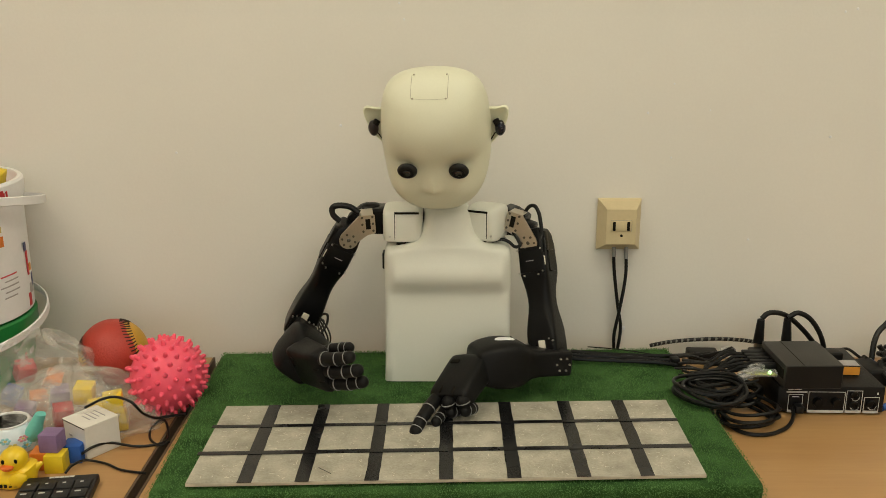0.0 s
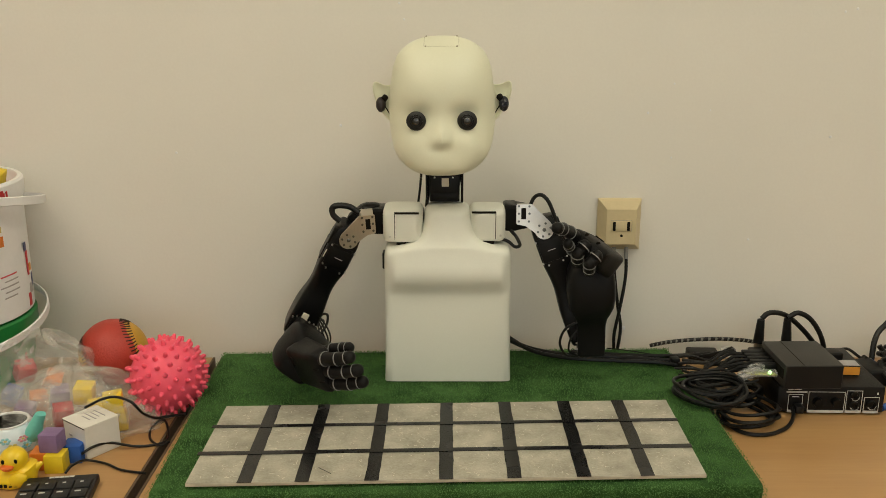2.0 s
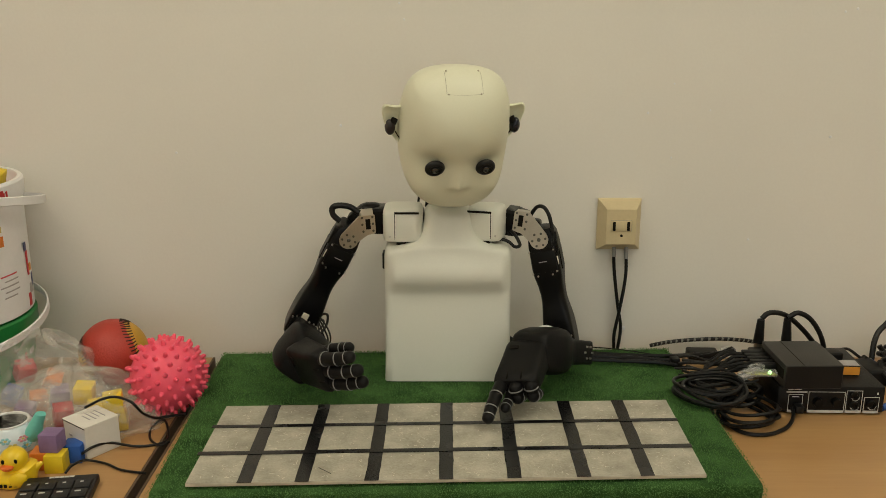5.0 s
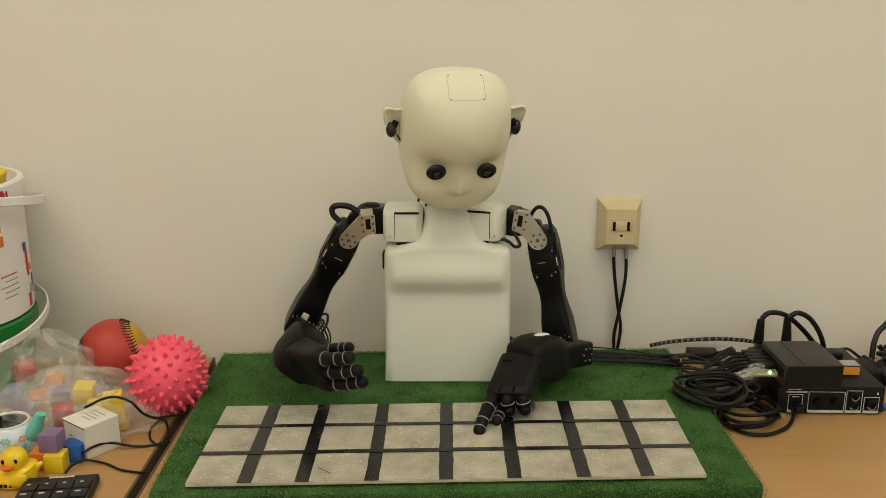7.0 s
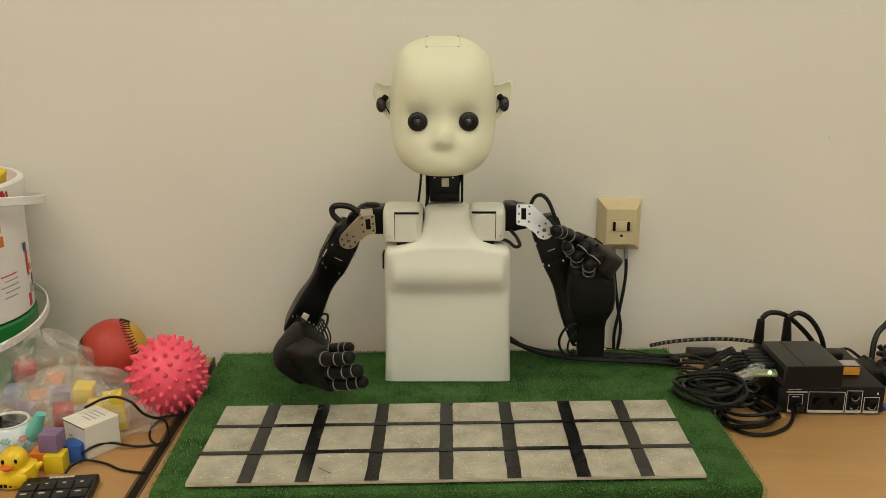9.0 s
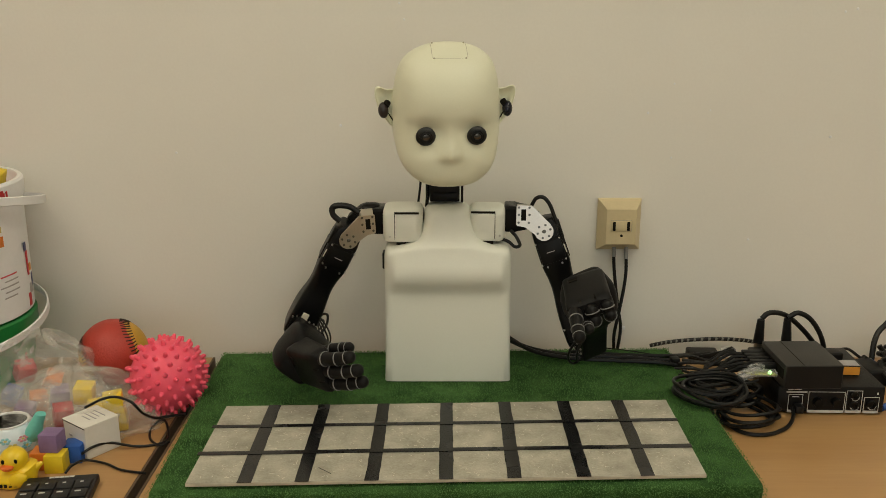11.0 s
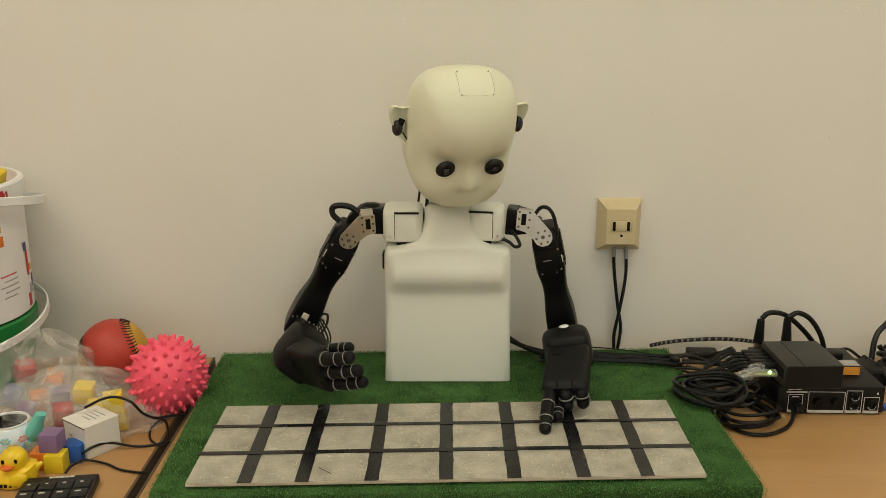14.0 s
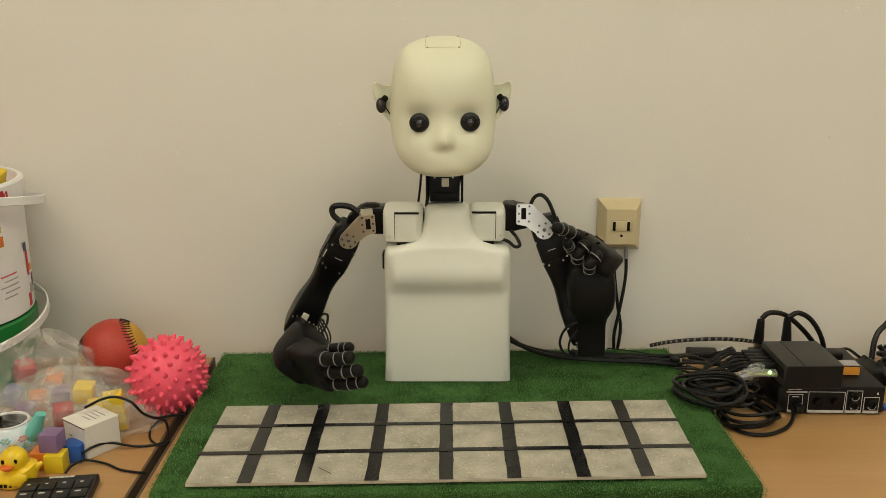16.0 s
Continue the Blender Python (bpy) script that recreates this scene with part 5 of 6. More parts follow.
# bundle from behind the robot across the turf
for k, (dy, dz, r) in enumerate(((0, 0, 0.0036), (4, 0.002, 0.0030), (-3, 0.003, 0.0030))):
    cable("black cable bundle lying across the turf", [(0.0813, -0.0392, 0.0500), (0.1046, -0.0678, 0.0450), (0.1366, -0.0813, 0.0380), (0.1841, -0.0958, 0.0360), (0.2558, -0.1043, 0.0360), (0.3019, -0.1151, 0.0370), (0.3344, -0.1141, 0.0340)] if k == 0 else
          ([(0.0824, -0.0200, 0.0500), (0.1008, -0.0619, 0.0480), (0.1321, -0.0857, 0.0380), (0.1827, -0.1064, 0.0360), (0.2534, -0.1168, 0.0360), (0.3075, -0.1254, 0.0370), (0.3443, -0.1244, 0.0280)] if k == 1 else
           [(0.1862, -0.0808, 0.0360), (0.2259, -0.0894, 0.0360), (0.2737, -0.0958, 0.0360), (0.3214, -0.1004, 0.0370), (0.3670, -0.0693, 0.0260), (0.4288, -0.0703, 0.0300)]), r)
clamp = part("cable_clip", box(BM(), (0.012, 0.014, 0.010), (0, 0, 0), 0.002), RUBBER, m=pose(*(0.3287, -0.1172, 0.0370), 0, 0, 8))
tagged(clamp, "black clip holding the cable bundle together", "cable clip")
cable("thin black cable on the turf by the wall", [(0.2149, -0.0556, 0.0330), (0.2552, -0.0645, 0.0330), (0.2936, -0.0799, 0.0330), (0.3254, -0.1016, 0.0340)], 0.0009)

# braided cable on the wall side
line = [(0.3133, -0.0300, 0.0246), (0.3387, -0.0300, 0.0301), (0.3726, -0.0300, 0.0338), (0.4139, -0.0340, 0.0371), (0.4453, -0.0420, 0.0385), (0.4681, -0.0500, 0.0380)]
br = thing("braided_cable", "black and pale braided cable along the wall", "cable", Matrix(), "loose cables")
part("sheath", tube(BM(), line, 0.0030, 10), CABLE, br)
ln = spline(line, 8)
bm = BM()
for a, b in zip(ln[1::2], ln[2::2]):
    d = (b - a)
    cyl(bm, a + d * 0.15 + Vector((0, -0.0004, 0.0004)), a + d * 0.80 + Vector((0, -0.0004, -0.0004)), 0.0031, seg=10)
part("braid", bm, BRAID_W, br, "pale braid marks")

# coils of cable
def coil(label, c, rx, ry, n, r, z0, seed, tilt=0.0):
    rnd = random.Random(seed)
    pts = []
    for k in range(n * 14):
        a = 2 * math.pi * k / 14
        if k % 14 == 0:
            ox, oy, sx, sy = rnd.uniform(-0.006, 0.006), rnd.uniform(-0.005, 0.005), rnd.uniform(0.86, 1.10), rnd.uniform(0.82, 1.12)
        w = (k % 14) / 14
        pts.append((c[0] + ox + rx * sx * math.cos(a), c[1] + oy + ry * sy * math.sin(a), z0 + 0.0042 * (k / 14) * 0.8 + tilt * math.cos(a) + 0.003 * math.sin(2 * a + seed)))
    return cable(label, pts, r, steps=3, seg=8)


coil("coiled black usb cable resting on turf and desk", (0.3494, -0.2233), 0.041, 0.044, 5, 0.0023, 0.033, 1, 0.002)
coil("coiled thin black cable resting on the turf edge", (0.3614, -0.2093), 0.036, 0.034, 3, 0.0019, 0.036, 6, 0.003)
coil("coiled black usb cable lying on the desk", (0.3974, -0.2287), 0.036, 0.042, 5, 0.0023, 0.005, 4)
coil("coiled thick black cable under the other cables", (0.4020, -0.1617), 0.038, 0.040, 3, 0.0030, 0.008, 9)
cable("black usb cable from the audio interface to the coil", [(0.4602, -0.2186, 0.0120), (0.4570, -0.2330, 0.0060), (0.4395, -0.2575, 0.0030), (0.4099, -0.2761, 0.0030), (0.3824, -0.2731, 0.0030), (0.3675, -0.2516, 0.0040), (0.3671, -0.2280, 0.0060), (0.3895, -0.2024, 0.0100)], 0.0026)
rnd = random.Random(31)
for k in range(13):
    j = [rnd.uniform(-0.011, 0.011) for _ in range(6)]
    cable("black cable running from the hub into the coils", [(0.414, -0.100 - 0.0095 * k, 0.050), (0.394, -0.098 - 0.0100 * k + j[0], 0.046), (0.374 + j[1], -0.096 - 0.0105 * k + j[2], 0.038 + 0.3 * j[5]), (0.350 + j[3], -0.092 - 0.0100 * k + j[4], 0.036), (0.322 + 0.009 * (k % 3), -0.098 - 0.0075 * k, 0.036)], 0.0017 + 0.0004 * (k % 3))


def motions():
    walk(head, [
        (0, pose(-0.0064, -0.0068, 0.2759, 33.8, -1.0, -6.3)), (0.5, pose(-0.0064, -0.0068, 0.2759, 30.4, -0.7, -6.1)),
        (1, pose(-0.0064, -0.0068, 0.2759, 20.3, -0.5, -4.5)), (1.5, pose(-0.0064, -0.0068, 0.2759, 10.3, -0.7, -3.0)),
        (2, pose(-0.0064, -0.0068, 0.2759, -0.8, -0.5, -0.8)), (3, pose(-0.0064, -0.0068, 0.2759, -0.8, -0.5, -0.8)),
        (3.2, pose(-0.0064, -0.0068, 0.2759, -0.8, -0.5, -0.8)), (3.5, pose(-0.0064, -0.0068, 0.2759, 2.7, -0.5, 1.4)),
        (4, pose(-0.0064, -0.0068, 0.2759, 13.3, -0.3, 5.0)), (5.4, pose(-0.0064, -0.0068, 0.2759, 34.2, 0.6, 12.0)),
        (6.5, pose(-0.0064, -0.0068, 0.2759, 34.2, 0.6, 12.0)), (7, pose(-0.0064, -0.0068, 0.2759, 34.3, 0.5, 11.9)),
        (7.1, pose(-0.0064, -0.0068, 0.2759, 34.3, 0.5, 11.9)), (7.5, pose(-0.0064, -0.0068, 0.2759, 31.5, 0.5, 10.9)),
        (8, pose(-0.0064, -0.0068, 0.2759, 21.2, -0.1, 8.0)), (8.5, pose(-0.0064, -0.0068, 0.2759, 11.0, 0.0, 4.1)),
        (9, pose(-0.0064, -0.0068, 0.2759, -0.1, -0.3, 0.4)), (9.2, pose(-0.0064, -0.0068, 0.2759, -0.1, -0.3, 0.4)),
        (10.2, pose(-0.0064, -0.0068, 0.2759, -0.1, -0.3, 0.4)), (10.6, pose(-0.0064, -0.0068, 0.2759, 2.5, -0.3, 2.0)),
        (11.1, pose(-0.0064, -0.0068, 0.2759, 13.2, -0.0, 7.8)), (11.5, pose(-0.0064, -0.0068, 0.2759, 21.1, 0.5, 11.7)),
        (12, pose(-0.0064, -0.0068, 0.2759, 29.8, 0.5, 16.8)), (12.3, pose(-0.0064, -0.0068, 0.2759, 31.8, 0.6, 17.6)),
        (12.5, pose(-0.0064, -0.0068, 0.2759, 32.3, 0.6, 17.7)), (13, pose(-0.0064, -0.0068, 0.2759, 32.2, 0.5, 17.8)),
        (14, pose(-0.0064, -0.0068, 0.2759, 32.3, 0.6, 17.7)), (14.1, pose(-0.0064, -0.0068, 0.2759, 32.3, 0.6, 17.7)),
        (14.5, pose(-0.0064, -0.0068, 0.2759, 29.6, 0.5, 16.4)), (15, pose(-0.0064, -0.0068, 0.2759, 20.3, -0.1, 11.9)),
        (15.5, pose(-0.0064, -0.0068, 0.2759, 10.6, 0.0, 5.8)), (16, pose(-0.0064, -0.0068, 0.2759, 0.5, -0.5, 2.1)),
    ])
    walk(SHOULDERS[1], [
        (0, pose(0.0520, -0.0080, 0.2165, 0.0, -0.0, -24.0)), (0.5, pose(0.0520, -0.0080, 0.2165, 0.0, -0.0, -20.0)),
        (1, pose(0.0520, -0.0080, 0.2165, 0.0, -0.0, -12.0)), (1.5, pose(0.0520, -0.0080, 0.2165, 0.0, -0.0, -5.0)),
        (1.95, pose(0.0520, -0.0080, 0.2165, 0.0, -0.0, 0.0)), (2, pose(0.0520, -0.0080, 0.2165, 0.0, -0.0, 0.0)),
        (3.1, pose(0.0520, -0.0080, 0.2165, 0.0, -0.0, 0.0)), (3.5, pose(0.0520, -0.0080, 0.2165, 0.0, -0.0, -1.0)),
        (4, pose(0.0520, -0.0080, 0.2165, 0.0, -0.0, -4.0)), (4.2, pose(0.0520, -0.0080, 0.2165, 0.0, -0.0, -5.0)),
        (5.4, pose(0.0520, -0.0080, 0.2165, 0.0, -0.0, -16.0)), (6.3, pose(0.0520, -0.0080, 0.2165, 0.0, -0.0, -16.0)),
        (7.1, pose(0.0520, -0.0080, 0.2165, 0.0, -0.0, -16.0)), (7.3, pose(0.0520, -0.0080, 0.2165, 0.0, -0.0, -16.0)),
        (7.6, pose(0.0520, -0.0080, 0.2165, 0.0, -0.0, -13.0)), (8, pose(0.0520, -0.0080, 0.2165, 0.0, -0.0, -8.0)),
        (8.5, pose(0.0520, -0.0080, 0.2165, 0.0, -0.0, -4.0)), (9.1, pose(0.0520, -0.0080, 0.2165, 0.0, -0.0, 0.0)),
        (10.2, pose(0.0520, -0.0080, 0.2165, 0.0, -0.0, 0.0)), (10.55, pose(0.0520, -0.0080, 0.2165, 0.0, -0.0, -1.0)),
        (11.3, pose(0.0520, -0.0080, 0.2165, 0.0, -0.0, -3.0)), (11.7, pose(0.0520, -0.0080, 0.2165, 0.0, -0.0, -5.0)),
        (12, pose(0.0520, -0.0080, 0.2165, 0.0, -0.0, -7.0)), (12.4, pose(0.0520, -0.0080, 0.2165, 0.0, -0.0, -8.0)),
        (13.6, pose(0.0520, -0.0080, 0.2165, 0.0, -0.0, -8.0)), (14.15, pose(0.0520, -0.0080, 0.2165, 0.0, -0.0, -8.0)),
        (14.4, pose(0.0520, -0.0080, 0.2165, 0.0, -0.0, -8.0)), (14.8, pose(0.0520, -0.0080, 0.2165, 0.0, -0.0, -5.0)),
        (15.2, pose(0.0520, -0.0080, 0.2165, 0.0, -0.0, -3.0)), (15.6, pose(0.0520, -0.0080, 0.2165, 0.0, -0.0, -1.0)),
        (16, pose(0.0520, -0.0080, 0.2165, 0.0, -0.0, 0.0)),
    ])
    walk(ARM[0], [
        (0, pose(0.0722, 0.0085, 0.2200, 0.0, 12.7, -24.0)), (0.5, pose(0.0738, 0.0068, 0.2192, 0.0, 10.0, -20.0)),
        (1, pose(0.0767, 0.0025, 0.2211, 0.0, 6.0, -12.0)), (1.5, pose(0.0774, -0.0034, 0.2224, 0.0, 3.0, -5.0)),
        (1.95, pose(0.0760, -0.0069, 0.2265, 0.0, -0.0, 0.0)), (2, pose(0.0760, -0.0069, 0.2265, 0.0, -0.0, 0.0)),
        (3.1, pose(0.0760, -0.0069, 0.2265, 0.0, -0.0, 0.0)), (3.5, pose(0.0762, -0.0069, 0.2260, 0.0, -0.0, -1.0)),
        (4, pose(0.0773, -0.0031, 0.2231, 0.0, 1.5, -4.0)), (4.2, pose(0.0772, -0.0024, 0.2213, 0.0, 2.0, -5.0)),
        (5.4, pose(0.0778, 0.0059, 0.2179, 0.0, 7.0, -16.0)), (6.3, pose(0.0778, 0.0059, 0.2179, 0.0, 7.0, -16.0)),
        (7.1, pose(0.0778, 0.0059, 0.2179, 0.0, 7.0, -16.0)), (7.3, pose(0.0778, 0.0059, 0.2179, 0.0, 7.0, -16.0)),
        (7.6, pose(0.0780, 0.0038, 0.2186, 0.0, 6.0, -13.0)), (8, pose(0.0785, -0.0005, 0.2209, 0.0, 4.0, -8.0)),
        (8.5, pose(0.0774, -0.0042, 0.2231, 0.0, 2.0, -4.0)), (9.1, pose(0.0760, -0.0069, 0.2265, 0.0, -0.0, 0.0)),
        (10.2, pose(0.0760, -0.0069, 0.2265, 0.0, -0.0, 0.0)), (10.55, pose(0.0762, -0.0069, 0.2260, 0.0, -0.0, -1.0)),
        (11.3, pose(0.0769, -0.0037, 0.2238, 0.0, 1.5, -3.0)), (11.7, pose(0.0774, -0.0037, 0.2225, 0.0, 3.0, -5.0)),
        (12, pose(0.0785, -0.0020, 0.2215, 0.0, 3.6, -7.0)), (12.4, pose(0.0795, 0.0030, 0.2188, 0.0, 3.6, -8.0)),
        (13.6, pose(0.0795, 0.0030, 0.2188, 0.0, 3.6, -8.0)), (14.15, pose(0.0795, 0.0030, 0.2188, 0.0, 3.6, -8.0)),
        (14.4, pose(0.0789, -0.0017, 0.2201, 0.0, 3.6, -8.0)), (14.8, pose(0.0782, -0.0015, 0.2207, 0.0, 2.5, -5.0)),
        (15.2, pose(0.0777, -0.0038, 0.2223, 0.0, 1.5, -3.0)), (15.6, pose(0.0766, -0.0062, 0.2241, 0.0, 0.7, -1.0)),
        (16, pose(0.0760, -0.0069, 0.2265, 0.0, -0.0, 0.0)),
    ])
    walk(ARM[1], [
        (0, pose(0.1068, -0.0266, 0.1891, 0.0, 12.7, -24.0)), (0.5, pose(0.1120, -0.0263, 0.1906, 0.0, 10.0, -20.0)),
        (1, pose(0.1210, -0.0254, 0.1958, -6.0, 6.0, -12.0)), (1.5, pose(0.1261, -0.0258, 0.1998, -6.0, 3.0, -5.0)),
        (1.95, pose(0.1275, -0.0249, 0.2065, -10.0, -0.0, 0.0)), (2, pose(0.1275, -0.0249, 0.2065, -10.0, -0.0, 0.0)),
        (3.1, pose(0.1275, -0.0249, 0.2065, -10.0, -0.0, 0.0)), (3.5, pose(0.1274, -0.0258, 0.2060, -10.0, -0.0, -1.0)),
        (4, pose(0.1269, -0.0247, 0.2018, -8.0, 1.5, -4.0)), (4.2, pose(0.1262, -0.0247, 0.1995, -6.0, 2.0, -5.0)),
        (5.4, pose(0.1196, -0.0248, 0.1918, -6.0, 7.0, -16.0)), (6.3, pose(0.1196, -0.0248, 0.1918, -6.0, 7.0, -16.0)),
        (7.1, pose(0.1196, -0.0248, 0.1918, -6.0, 7.0, -16.0)), (7.3, pose(0.1197, -0.0248, 0.1918, -6.0, 7.0, -16.0)),
        (7.6, pose(0.1219, -0.0248, 0.1933, -6.0, 6.0, -13.0)), (8, pose(0.1254, -0.0253, 0.1973, -6.0, 4.0, -8.0)),
        (8.5, pose(0.1268, -0.0257, 0.2013, -8.0, 2.0, -4.0)), (9.1, pose(0.1275, -0.0249, 0.2065, -10.0, -0.0, 0.0)),
        (10.2, pose(0.1275, -0.0249, 0.2065, -10.0, -0.0, 0.0)), (10.55, pose(0.1274, -0.0258, 0.2060, -10.0, -0.0, -1.0)),
        (11.3, pose(0.1269, -0.0243, 0.2025, -8.0, 1.5, -3.0)), (11.7, pose(0.1260, -0.0260, 0.1998, -8.0, 3.0, -5.0)),
        (12, pose(0.1261, -0.0260, 0.1983, -6.0, 3.6, -7.0)), (12.4, pose(0.1266, -0.0218, 0.1956, -6.0, 3.6, -8.0)),
        (13.6, pose(0.1266, -0.0218, 0.1956, -6.0, 3.6, -8.0)), (14.15, pose(0.1266, -0.0218, 0.1956, -6.0, 3.6, -8.0)),
        (14.4, pose(0.1261, -0.0265, 0.1969, -6.0, 3.6, -8.0)), (14.8, pose(0.1271, -0.0238, 0.1985, -6.0, 2.5, -5.0)),
        (15.2, pose(0.1277, -0.0245, 0.2010, -8.0, 1.5, -3.0)), (15.6, pose(0.1275, -0.0251, 0.2035, -8.0, 0.7, -1.0)),
        (16, pose(0.1275, -0.0249, 0.2065, -10.0, -0.0, 0.0)),
    ])
    walk(ARM[2], [
        (0, pose(0.1056, -0.0250, 0.1957, -16.8, -14.6, -24.0)), (0.5, pose(0.1114, -0.0258, 0.1940, -8.4, -12.1, -20.0)),
        (1, pose(0.1204, -0.0251, 0.1980, -5.5, -15.5, -12.0)), (1.5, pose(0.1255, -0.0256, 0.2020, -5.5, -15.7, -5.0)),
        (1.95, pose(0.1265, -0.0247, 0.2090, -6.6, -21.0, 0.0)), (2, pose(0.1265, -0.0247, 0.2090, -6.6, -21.0, 0.0)),
        (3.1, pose(0.1265, -0.0247, 0.2090, -6.6, -21.0, 0.0)), (3.5, pose(0.1268, -0.0258, 0.2076, -4.2, -20.5, -1.0)),
        (4, pose(0.1265, -0.0246, 0.2031, -3.2, -15.8, -4.0)), (4.2, pose(0.1259, -0.0247, 0.2007, -3.0, -15.0, -5.0)),
        (5.4, pose(0.1196, -0.0248, 0.1921, -0.9, -11.8, -16.0)), (6.3, pose(0.1196, -0.0248, 0.1921, -0.9, -11.8, -16.0)),
        (7.1, pose(0.1196, -0.0248, 0.1921, -0.9, -11.8, -16.0)), (7.3, pose(0.1196, -0.0247, 0.1921, -0.9, -12.1, -16.0)),
        (7.6, pose(0.1216, -0.0247, 0.1946, -3.1, -14.2, -13.0)), (8, pose(0.1250, -0.0252, 0.1989, -4.1, -17.4, -8.0)),
        (8.5, pose(0.1260, -0.0255, 0.2041, -7.0, -16.1, -4.0)), (9.1, pose(0.1265, -0.0247, 0.2090, -6.6, -21.0, 0.0)),
        (10.2, pose(0.1265, -0.0247, 0.2090, -6.6, -21.0, 0.0)), (10.55, pose(0.1268, -0.0258, 0.2076, -4.2, -20.5, -1.0)),
        (11.3, pose(0.1264, -0.0242, 0.2040, -3.9, -17.7, -3.0)), (11.7, pose(0.1263, -0.0260, 0.1989, 2.3, -13.5, -5.0)),
        (12, pose(0.1265, -0.0259, 0.1963, 4.9, -12.2, -7.0)), (12.4, pose(0.1273, -0.0217, 0.1923, 8.4, -11.4, -8.0)),
        (13.6, pose(0.1273, -0.0217, 0.1923, 8.4, -11.4, -8.0)), (14.15, pose(0.1273, -0.0217, 0.1923, 8.4, -11.4, -8.0)),
        (14.4, pose(0.1264, -0.0265, 0.1952, 4.1, -12.0, -8.0)), (14.8, pose(0.1266, -0.0237, 0.2001, -4.1, -16.5, -5.0)),
        (15.2, pose(0.1271, -0.0244, 0.2031, -5.3, -16.4, -3.0)), (15.6, pose(0.1268, -0.0250, 0.2056, -5.5, -19.4, -1.0)),
        (16, pose(0.1265, -0.0247, 0.2090, -6.6, -21.0, 0.0)),
    ])
    walk(ARM[3], [
        (0, pose(0.1424, -0.0811, 0.0434, 5.8, 5.5, 108.1)), (0.5, pose(0.1597, -0.0569, 0.0352, 8.3, -20.0, 116.8)),
        (1, pose(0.1793, -0.0465, 0.0412, 33.6, -17.2, 127.3)), (1.5, pose(0.1799, -0.0419, 0.0447, 70.8, -33.0, 123.6)),
        (1.95, pose(0.1932, -0.0409, 0.0536, 83, 3.0, 176)), (2, pose(0.1932, -0.0409, 0.0536, 83, 3.0, 176)),
        (3.1, pose(0.1932, -0.0409, 0.0536, 83, 3.0, 176)), (3.5, pose(0.1946, -0.0358, 0.0564, 83.4, 11.3, -140.0)),
        (4, pose(0.1828, -0.0337, 0.0452, 70.5, 19.6, -165.0)), (4.2, pose(0.1787, -0.0337, 0.0419, 62.9, 21.1, -175.3)),
        (5.4, pose(0.1752, -0.0335, 0.0355, 10.4, 6.7, 134.9)), (6.3, pose(0.1752, -0.0335, 0.0355, 10.4, 6.7, 134.9)),
        (7.1, pose(0.1752, -0.0335, 0.0355, 10.4, 6.7, 134.9)), (7.3, pose(0.1768, -0.0336, 0.0359, 8.9, -1.7, 133.5)),
        (7.6, pose(0.1814, -0.0389, 0.0382, 19.0, -33.1, 134.1)), (8, pose(0.1875, -0.0398, 0.0442, 34.4, -20.3, 139.0)),
        (8.5, pose(0.1817, -0.0453, 0.0465, 54.6, -12.8, 151.3)), (9.1, pose(0.1932, -0.0409, 0.0536, 83, 3.0, 176)),
        (10.2, pose(0.1932, -0.0409, 0.0536, 83, 3.0, 176)), (10.55, pose(0.1946, -0.0358, 0.0564, 83.4, 11.3, -140.0)),
        (11.3, pose(0.1877, -0.0347, 0.0469, 54.8, 15.1, -173.4)), (11.7, pose(0.1683, -0.0194, 0.0422, 36.6, 13.6, -175.2)),
        (12, pose(0.1651, -0.0125, 0.0403, 22.6, 12.0, 177.8)), (12.4, pose(0.1658, 0.0023, 0.0347, 16.0, 11.1, 177.2)),
        (13.6, pose(0.1658, 0.0023, 0.0347, 16.0, 11.1, 177.2)), (14.15, pose(0.1658, 0.0023, 0.0347, 16.0, 11.1, 177.2)),
        (14.4, pose(0.1653, -0.0161, 0.0394, 15.8, -25.9, 166.4)), (14.8, pose(0.1839, -0.0362, 0.0402, 31.5, -23.7, 152.9)),
        (15.2, pose(0.1811, -0.0386, 0.0427, 48.0, -19.1, 158.5)), (15.6, pose(0.1881, -0.0386, 0.0493, 59.2, -7.0, 157.2)),
        (16, pose(0.1932, -0.0409, 0.0536, 83, 3.0, 176)),
    ])
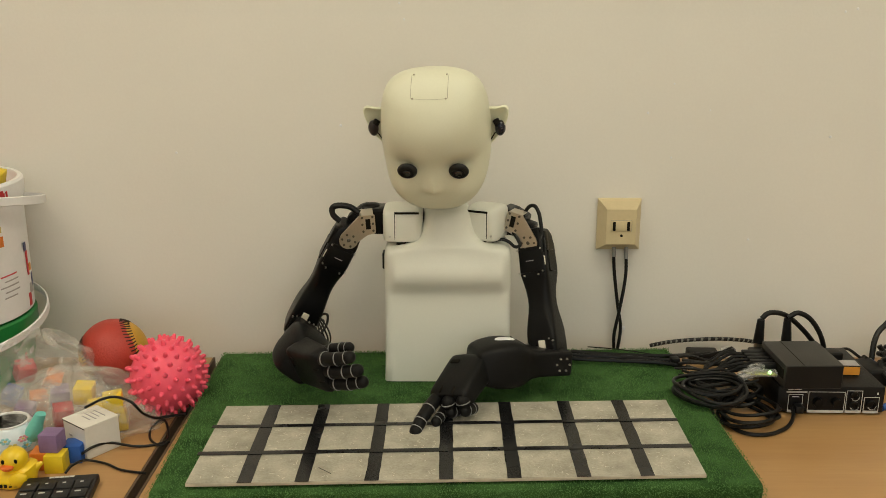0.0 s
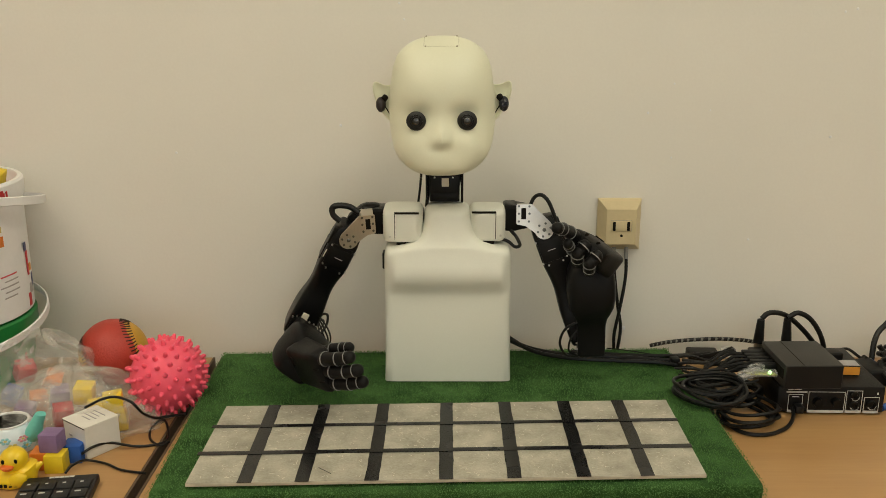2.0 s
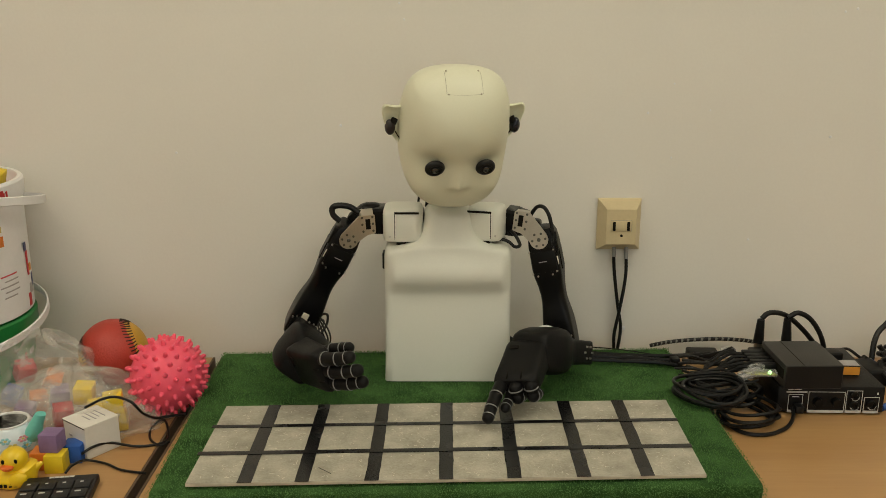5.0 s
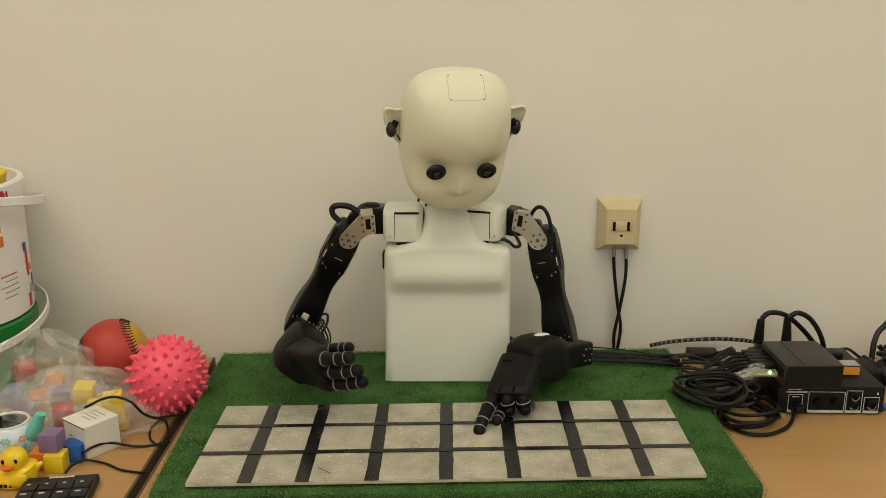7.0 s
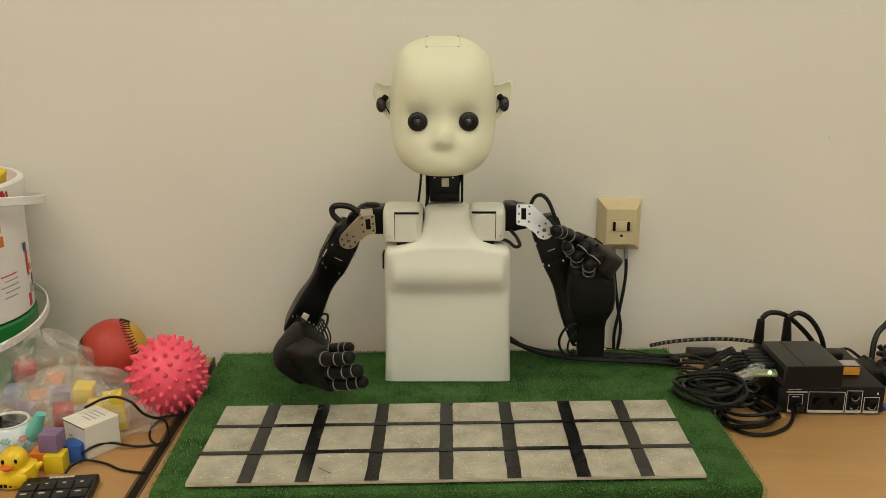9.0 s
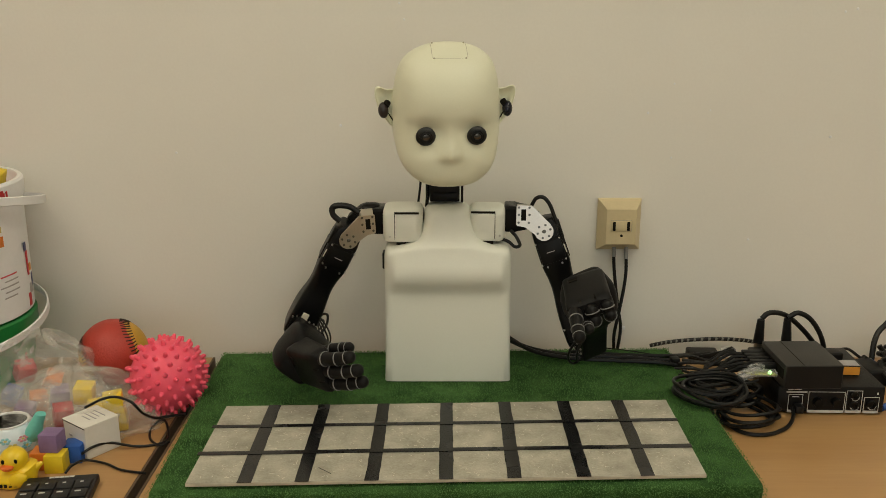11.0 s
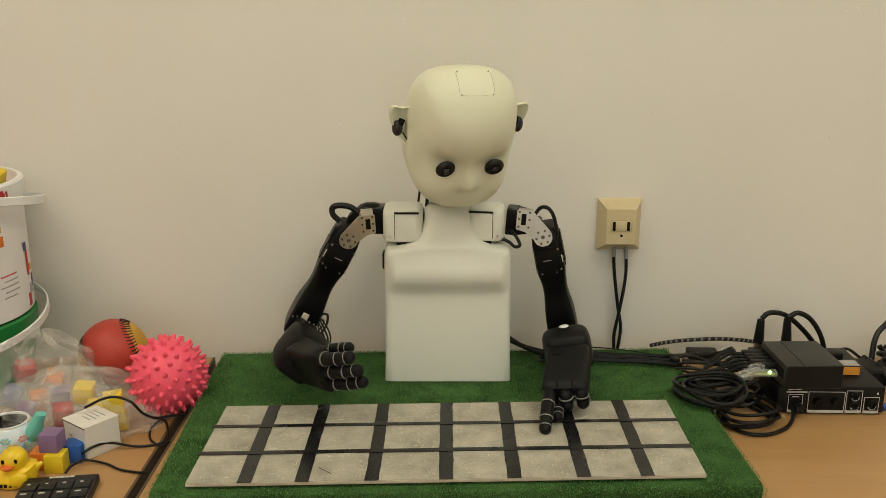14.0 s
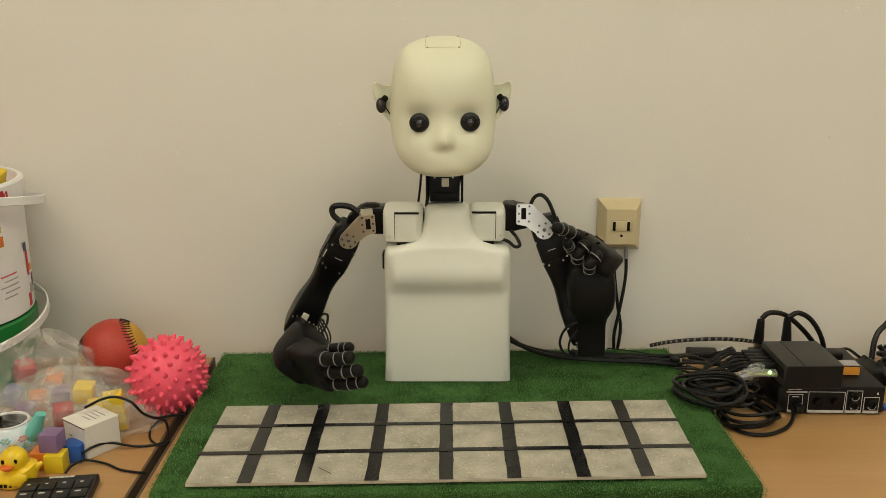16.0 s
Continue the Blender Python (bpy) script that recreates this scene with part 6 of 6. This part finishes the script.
    walk(ARM[4], [
        (0, pose(0.0300, -0.1166, 0.0553, -19.1, 14.4, 147.0)), (0.5, pose(0.0596, -0.1139, 0.0510, 10.3, -26.2, 132.4)),
        (1, pose(0.1153, -0.1188, 0.1013, 15.9, -20.8, 134.8)), (1.5, pose(0.1812, -0.1124, 0.1361, 21.7, -31.0, 119.5)),
        (1.95, pose(0.2010, -0.0600, 0.1820, 28.3, -24.7, 137.3)), (2, pose(0.2010, -0.0600, 0.1820, 28.3, -24.7, 137.3)),
        (3.1, pose(0.2010, -0.0600, 0.1820, 28.3, -24.7, 137.3)), (3.5, pose(0.1857, -0.0612, 0.1721, 4.9, 27.8, 178.9)),
        (4, pose(0.1574, -0.0807, 0.1483, -6.7, 22.8, 170.5)), (4.2, pose(0.1461, -0.0893, 0.1380, -11.7, 21.7, 164.9)),
        (5.4, pose(0.0950, -0.1101, 0.0556, -18.9, 10.4, 155.3)), (6.3, pose(0.0950, -0.1101, 0.0556, -18.9, 10.4, 155.3)),
        (7.1, pose(0.0950, -0.1101, 0.0556, -18.9, 10.4, 155.3)), (7.3, pose(0.0965, -0.1105, 0.0534, -15.8, 0.3, 153.3)),
        (7.6, pose(0.1184, -0.1281, 0.0693, 9.4, -34.7, 139.3)), (8, pose(0.1424, -0.1257, 0.1048, 15.4, -22.2, 143.2)),
        (8.5, pose(0.1679, -0.1141, 0.1383, 23.7, -9.3, 145.8)), (9.1, pose(0.2010, -0.0600, 0.1820, 28.3, -24.7, 137.3)),
        (10.2, pose(0.2010, -0.0600, 0.1820, 28.3, -24.7, 137.3)), (10.55, pose(0.1857, -0.0612, 0.1721, 4.9, 27.8, 178.9)),
        (11.3, pose(0.1711, -0.1036, 0.1381, -12.9, 14.8, 172.0)), (11.7, pose(0.1601, -0.1128, 0.1089, -18.0, 11.9, 169.4)),
        (12, pose(0.1519, -0.1181, 0.0835, -19.6, 10.5, 167.6)), (12.4, pose(0.1545, -0.1056, 0.0652, -22.6, 8.7, 165.3)),
        (13.6, pose(0.1545, -0.1056, 0.0652, -22.6, 8.7, 165.3)), (14.15, pose(0.1545, -0.1056, 0.0652, -22.6, 8.7, 165.3)),
        (14.4, pose(0.1527, -0.1268, 0.0676, 1.5, -24.6, 158.0)), (14.8, pose(0.1608, -0.1343, 0.0952, 15.3, -24.0, 153.7)),
        (15.2, pose(0.1787, -0.1204, 0.1233, 19.4, -14.8, 150.2)), (15.6, pose(0.1762, -0.0977, 0.1474, 28.7, -6.5, 156.7)),
        (16, pose(0.2010, -0.0600, 0.1820, 28.3, -24.7, 137.3)),
    ])


motions()
